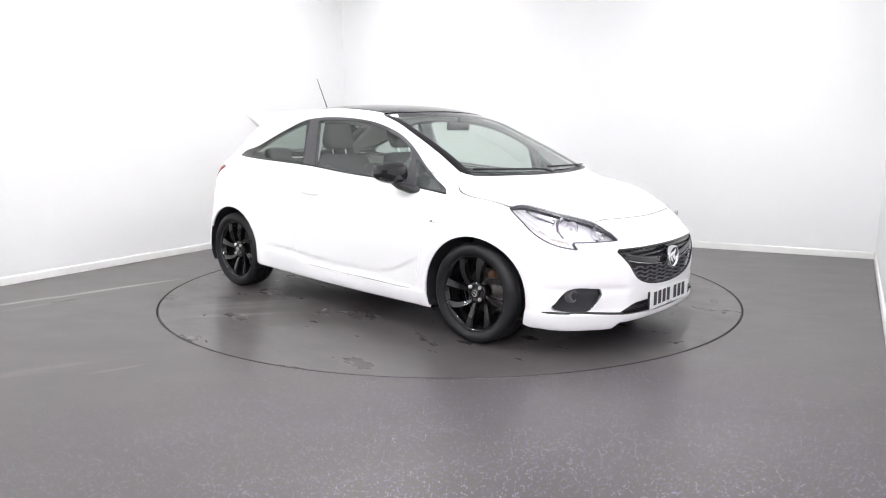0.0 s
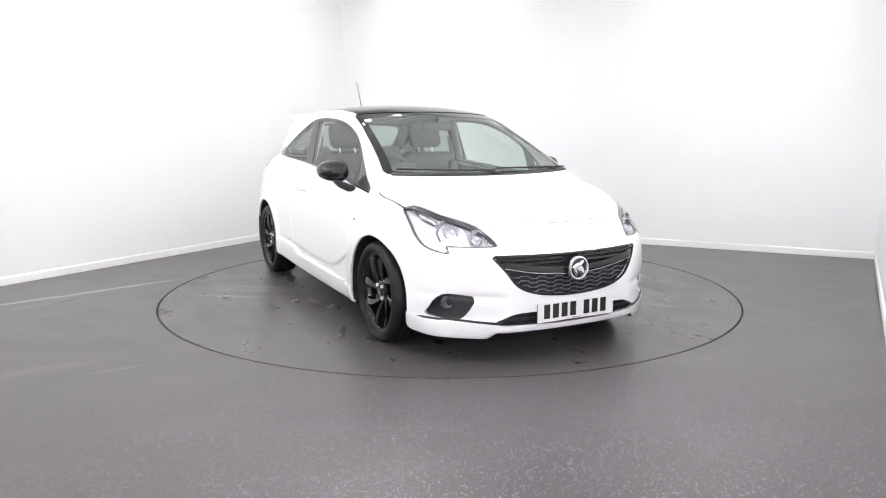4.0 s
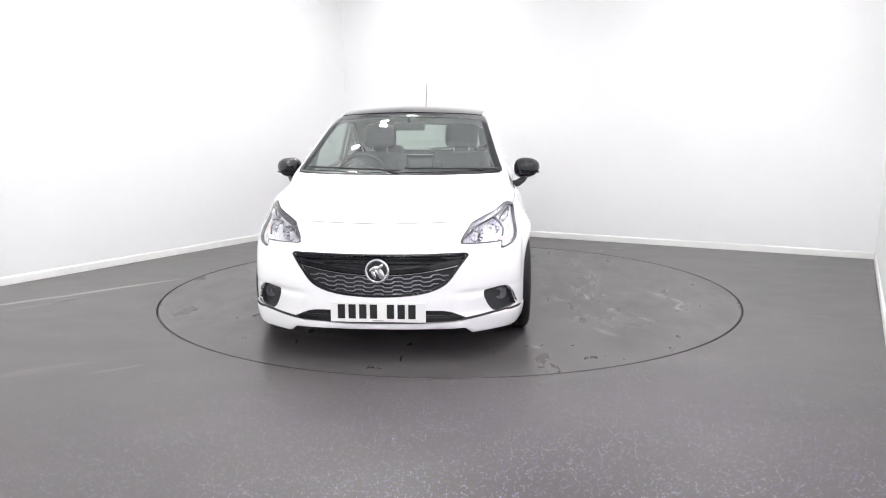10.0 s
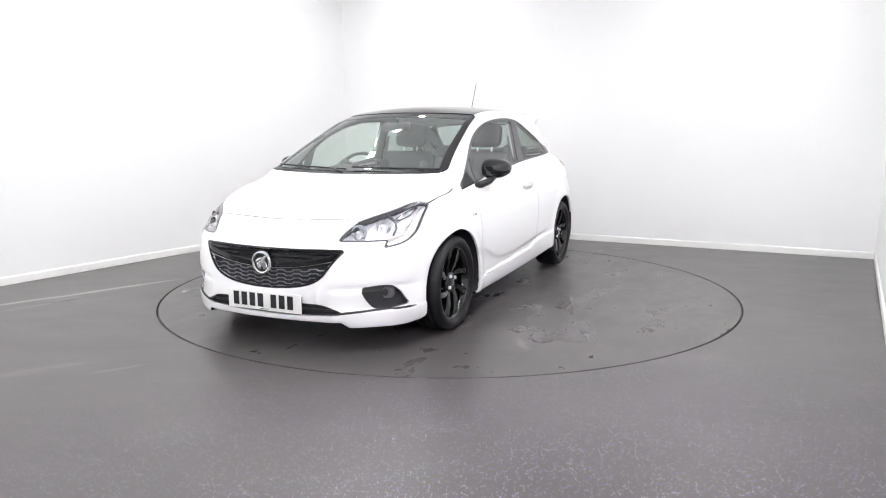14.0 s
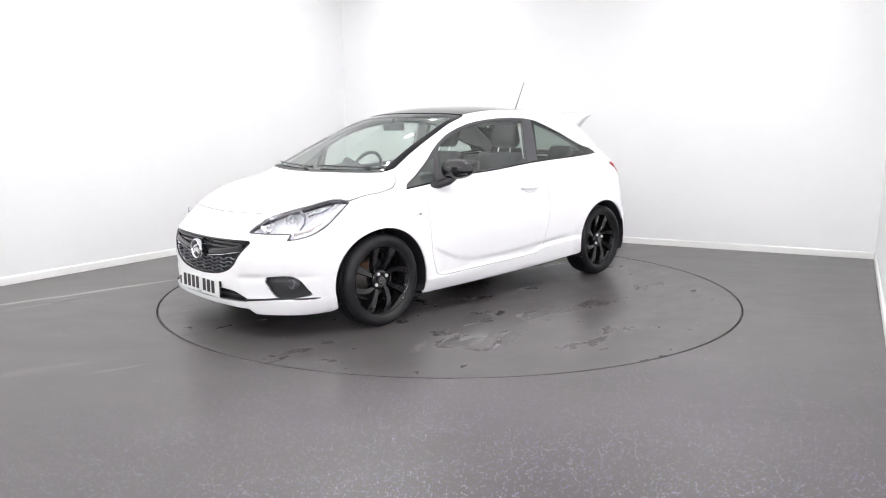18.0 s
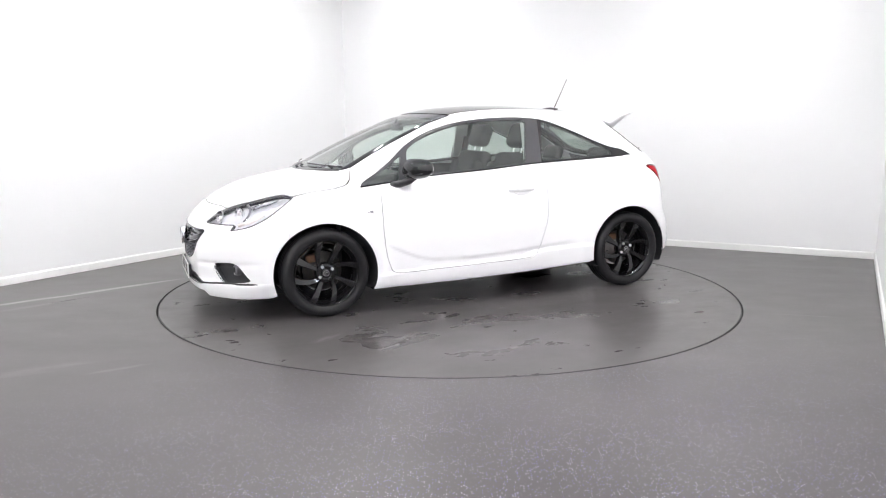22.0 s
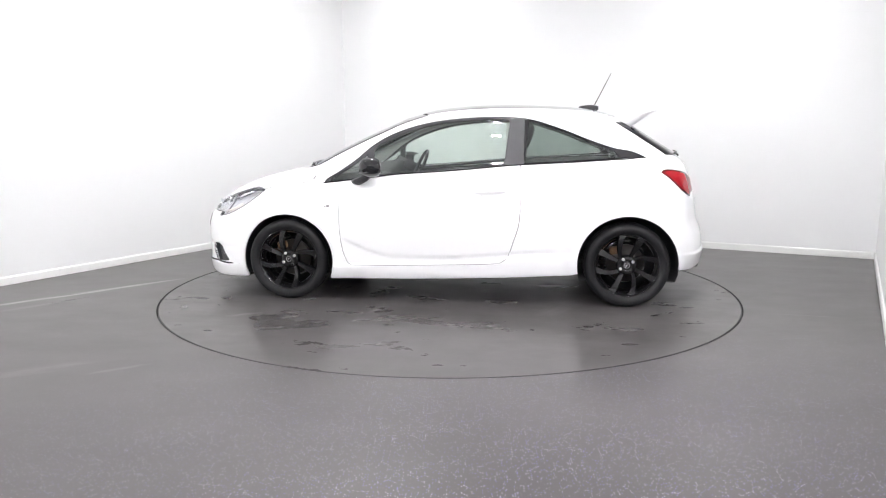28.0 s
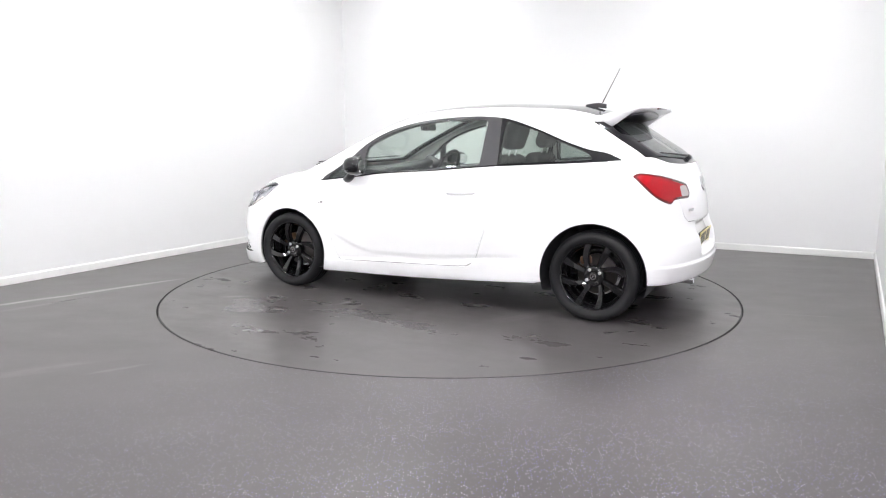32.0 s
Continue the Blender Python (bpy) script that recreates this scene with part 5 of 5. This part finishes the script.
for t in np.linspace(0, 1, 11):
    p = on_rear(0.05 + 0.46 * t, 1.075 + 0.030 * t)
    pts.append(p + normal_at(p) * 0.014)
bm = bmesh.new()
tube(bm, pts, [0.011 - 0.007 * k / 10 for k in range(11)], 8)
rw = part("rear_wiper", bm, M_TRIM, car, "black rear wiper")
bm = bmesh.new()
p = on_rear(0.03, 1.064)
box(bm, (0, 0, 0), (0.032, 0.08, 0.040), 0.012, facing(p + normal_at(p) * 0.012, normal_at(p)))
part("wiper_cap", bm, M_TRIM, rw)

# tailgate badge and grip, exhaust, rear diffuser
p = on_rear(0.0, 0.885)
n = normal_at(p)
bm = bmesh.new()
lathe(bm, [(0.040, 0.004), (0.046, 0.012), (0.052, 0.010), (0.053, -0.01), (0.04, -0.01)], 36, facing(p + n * 0.006, n) @ Matrix.Rotation(radians(-90), 4, "Z"))
bmesh.ops.recalc_face_normals(bm, faces=bm.faces)
rb = part("tailgate_badge", bm, M_CHROME, car, "round chrome tailgate badge")
bm = bmesh.new()
lathe(bm, [(0.001, 0.006), (0.03, 0.006), (0.041, 0.003), (0.041, -0.01)], 30, facing(p + n * 0.006, n) @ Matrix.Rotation(radians(-90), 4, "Z"))
bmesh.ops.recalc_face_normals(bm, faces=bm.faces)
part("badge_face", bm, M_DARKSILVER, rb)
p = on_rear(0.40, 0.735)
bm = boxed((0, 0, 0), (0.006, 0.085, 0.016), 0.002, facing(p + normal_at(p) * 0.003, normal_at(p)))
part("model_lettering", bm, M_CHROME, car, "small chrome lettering as a plain bar", smooth=False)
bm = bmesh.new()
lathe(bm, [(0.026, -0.14), (0.030, -0.10), (0.033, 0.0), (0.031, 0.006), (0.027, 0.002), (0.025, -0.10)], 28,
      Matrix.Translation((-1.828, 0.40, 0.262)) @ Matrix.Rotation(radians(90), 4, "Z"))
bmesh.ops.recalc_face_normals(bm, faces=bm.faces)
part("exhaust_tip", bm, M_CHROME, car, "chrome exhaust tip")
bm = bmesh.new()
tube(bm, [(-1.70, 0.40, 0.262), (-1.40, 0.40, 0.25), (-1.1, 0.30, 0.22)], 0.024, 10)
part("exhaust_pipe", bm, M_TAPE, car)

# ---- cabin ----
def cushion(name, c, s, m, mat, parent, label="", round_to=0.06):
    bm = bmesh.new()
    box(bm, c, s, min(round_to, min(s) * 0.45), None, 4)
    bmesh.ops.transform(bm, matrix=m, verts=bm.verts)
    return part(name, bm, mat, parent, label)


def front_seat(y):
    lean = Matrix.Translation((-0.26, y, 0.50)) @ Matrix.Rotation(radians(-20), 4, "Y")
    seat = cushion("front_seat", (0, 0, 0), (0.50, 0.50, 0.16), Matrix.Translation((-0.02, y, 0.46)) @ Matrix.Rotation(radians(-6), 4, "Y"), M_CLOTH, car, "black cloth front seat")
    cushion("seat_back", (0, 0, 0.30), (0.13, 0.50, 0.64), lean, M_CLOTH, seat)
    for q in (-1, 1):
        cushion("side_bolster", (0.055, q * 0.205, 0.27), (0.11, 0.09, 0.50), lean, M_CLOTH, seat, round_to=0.04)
        bm = bmesh.new()
        tube(bm, [lean @ Vector((-0.01, q * 0.065, 0.60)), lean @ Vector((0.0, q * 0.065, 0.72))], 0.006, 8)
        part("headrest_post", bm, M_TAPE, seat)
    cushion("headrest", (0.012, 0, 0.765), (0.11, 0.285, 0.205), lean, M_CLOTH, seat, "rounded black headrest", 0.05)


front_seat(0.36)
front_seat(-0.36)
bench = cushion("rear_bench", (0, 0, 0), (0.48, 1.10, 0.18), Matrix.Translation((-0.88, 0, 0.50)), M_CLOTH, car, "black cloth rear bench")
lean = Matrix.Translation((-1.08, 0, 0.55)) @ Matrix.Rotation(radians(-22), 4, "Y")
cushion("bench_back", (0, 0, 0.24), (0.13, 1.12, 0.50), lean, M_CLOTH, bench)
for y in (-0.36, 0.36):
    cushion("rear_headrest", (0.0, y, 0.545), (0.09, 0.25, 0.14), lean, M_CLOTH, bench, round_to=0.04)
cushion("parcel_shelf", (0, 0, 0), (0.38, 1.06, 0.02), Matrix.Translation((-1.43, 0, 0.985)), M_DASH, car, "black parcel shelf", 0.006)

# dashboard with hoods and vents
bm = bmesh.new()
sec = []
for t in np.linspace(-1, 1, 31):
    y, e = 0.69 * t, abs(t)
    hood = 0.055 * math.exp(-((y + 0.36) / 0.16) ** 2)
    rise = 0.010 * math.cos(t * 3.0)
    x_off = -0.10 * e ** 3
    sec.append([bm.verts.new((x + x_off, y, z)) for x, z in ((1.10, 0.930), (0.95, 0.955 + rise), (0.75, 0.972 + rise + hood * 0.5), (0.62, 0.968 + hood), (0.56, 0.945 + hood),
                                                              (0.585, 0.90 + hood * 0.5), (0.60, 0.80), (0.66, 0.62), (0.80, 0.45), (1.10, 0.45))])
for a, b in zip(sec, sec[1:]):
    for k in range(10):
        bm.faces.new((a[k], a[(k + 1) % 10], b[(k + 1) % 10], b[k]))
bm.faces.new(sec[0])
bm.faces.new(sec[-1])
bmesh.ops.recalc_face_normals(bm, faces=bm.faces)
dash = part("dashboard", bm, M_DASH, car, "dark grey dashboard")
for y in (-0.60, -0.12, 0.12, 0.60):
    bm = bmesh.new()
    lathe(bm, [(0.030, 0.0), (0.040, 0.006), (0.044, 0.0), (0.044, -0.02)], 24, Matrix.Translation((0.575 - 0.10 * (abs(y) / 0.69) ** 3, y, 0.872)) @ Matrix.Rotation(radians(90), 4, "Z"))
    bmesh.ops.recalc_face_normals(bm, faces=bm.faces)
    part("air_vent", bm, M_DARKSILVER, dash)
part("screen", boxed((0.572, 0.0, 0.80), (0.012, 0.20, 0.12), 0.004), M_BLACK, dash, "dark radio screen", smooth=False)
part("instrument_cluster", boxed((0.600, -0.36, 0.930), (0.02, 0.28, 0.09), 0.01), M_BLACK, dash)
part("centre_console", boxed((0.25, 0.0, 0.42), (0.85, 0.22, 0.26), 0.04, None, 3), M_DASH, car, "dark centre console")
bm = bmesh.new()
tube(bm, [(0.42, 0, 0.52), (0.41, 0, 0.64)], 0.010, 8)
bmesh.ops.create_uvsphere(bm, u_segments=14, v_segments=10, radius=0.028, matrix=Matrix.Translation((0.41, 0, 0.66)))
part("gear_lever", bm, M_TRIM, car, "black gear lever")

# steering wheel on the right-hand side
m = Matrix.Translation((0.435, -0.36, 0.925)) @ Matrix.Rotation(radians(-24), 4, "Y")
bm = bmesh.new()
pts = [m @ Vector((0, 0.185 * math.cos(a), 0.180 * math.sin(a))) for a in np.linspace(0, 2 * math.pi, 41)[:-1]]
tube(bm, pts, 0.0145, 10, True)
sw = part("steering_wheel", bm, M_TRIM, car, "black leather steering wheel")
part("airbag_boss", boxed((0.01, 0, -0.01), (0.045, 0.15, 0.12), 0.02, m, 3), M_DASH, sw)
for a, b in (((0, 0.07, 0.0), (0, 0.18, 0.01)), ((0, -0.07, 0.0), (0, -0.18, 0.01)), ((0, 0.02, -0.06), (0, 0.03, -0.175))):
    bm = bmesh.new()
    tube(bm, [m @ Vector(a), m @ Vector(b)], [0.018, 0.012], 8)
    part("wheel_spoke", bm, M_DARKSILVER, sw)
bm = bmesh.new()
tube(bm, [m @ Vector((0.02, 0, 0)), m @ Vector((0.22, 0, 0.0))], 0.045, 12)
part("steering_column", bm, M_DASH, sw)

# mirror, sun visors, belts
bm = bmesh.new()
box(bm, (0, 0, 0), (0.030, 0.235, 0.062), 0.013, Matrix.Translation((0.430, 0.0, 1.296)) @ Matrix.Rotation(radians(8), 4, "Y"), 3)
im = part("interior_mirror", bm, M_TRIM, car, "black interior mirror")
bm = bmesh.new()
tube(bm, [(0.44, 0, 1.32), (0.43, 0, 1.36)], 0.012, 8)
part("mirror_stem", bm, M_TRIM, im)
for y in (-0.31, 0.31):
    part("sun_visor", boxed((0.22, y, 1.362), (0.15, 0.34, 0.018), 0.008, None), M_LINING, car, "pale grey sun visor")
for s in (1, -1):
    bm = bmesh.new()
    pts = [Vector((-0.47, 0.575 * s, 1.22)), Vector((-0.45, 0.60 * s, 1.05)), Vector((-0.42, 0.64 * s, 0.80)), Vector((-0.38, 0.66 * s, 0.50))]
    strip(bm, pts, [Vector((0, -s, 0))] * 4, 0.045, 0.002)
    part("seat_belt", bm, M_TRIM, car, "black seat belt", smooth=False)
    tube_pts = [on_side(-0.43 - 0.001 * k, 1.02 + 0.06 * k, s) - Vector((0, 0.035 * s, 0)) for k in range(6)]
    bm = bmesh.new()
    strip(bm, tube_pts, [Vector((0, -s, 0.3)).normalized()] * 6, 0.12, 0.010)
    part("pillar_trim", bm, M_LINING, car, "pale grey pillar trim")
part("cabin_floor", boxed((-0.15, 0, 0.30), (2.2, 1.36, 0.03), 0.0), M_UNDER, car, smooth=False)
part("boot_floor", boxed((-1.42, 0, 0.55), (0.5, 0.95, 0.03), 0.0), M_UNDER, car, smooth=False)
part("bulkhead", boxed((1.12, 0, 0.62), (0.03, 1.36, 0.62), 0.0), M_UNDER, car, smooth=False)


def motions():
    """The turntable and the car on it turn slowly together, clockwise from above."""
    c = (-4.47102e-07, 3.41228e-05, -0.000702739, 0.00214842, -5.18309, -41.0219)
    rows = []
    for k in range(33):
        t = 32.0 * k / 32
        a = 0.0
        for v in c:
            a = a * t + v
        rows.append((t, pose(0, 0, 0, 0, 0, a)))
    walk(turntable, rows)
    walk(car, [(t, m @ pose(-0.094, -0.278, 0)) for t, m in rows])


motions()
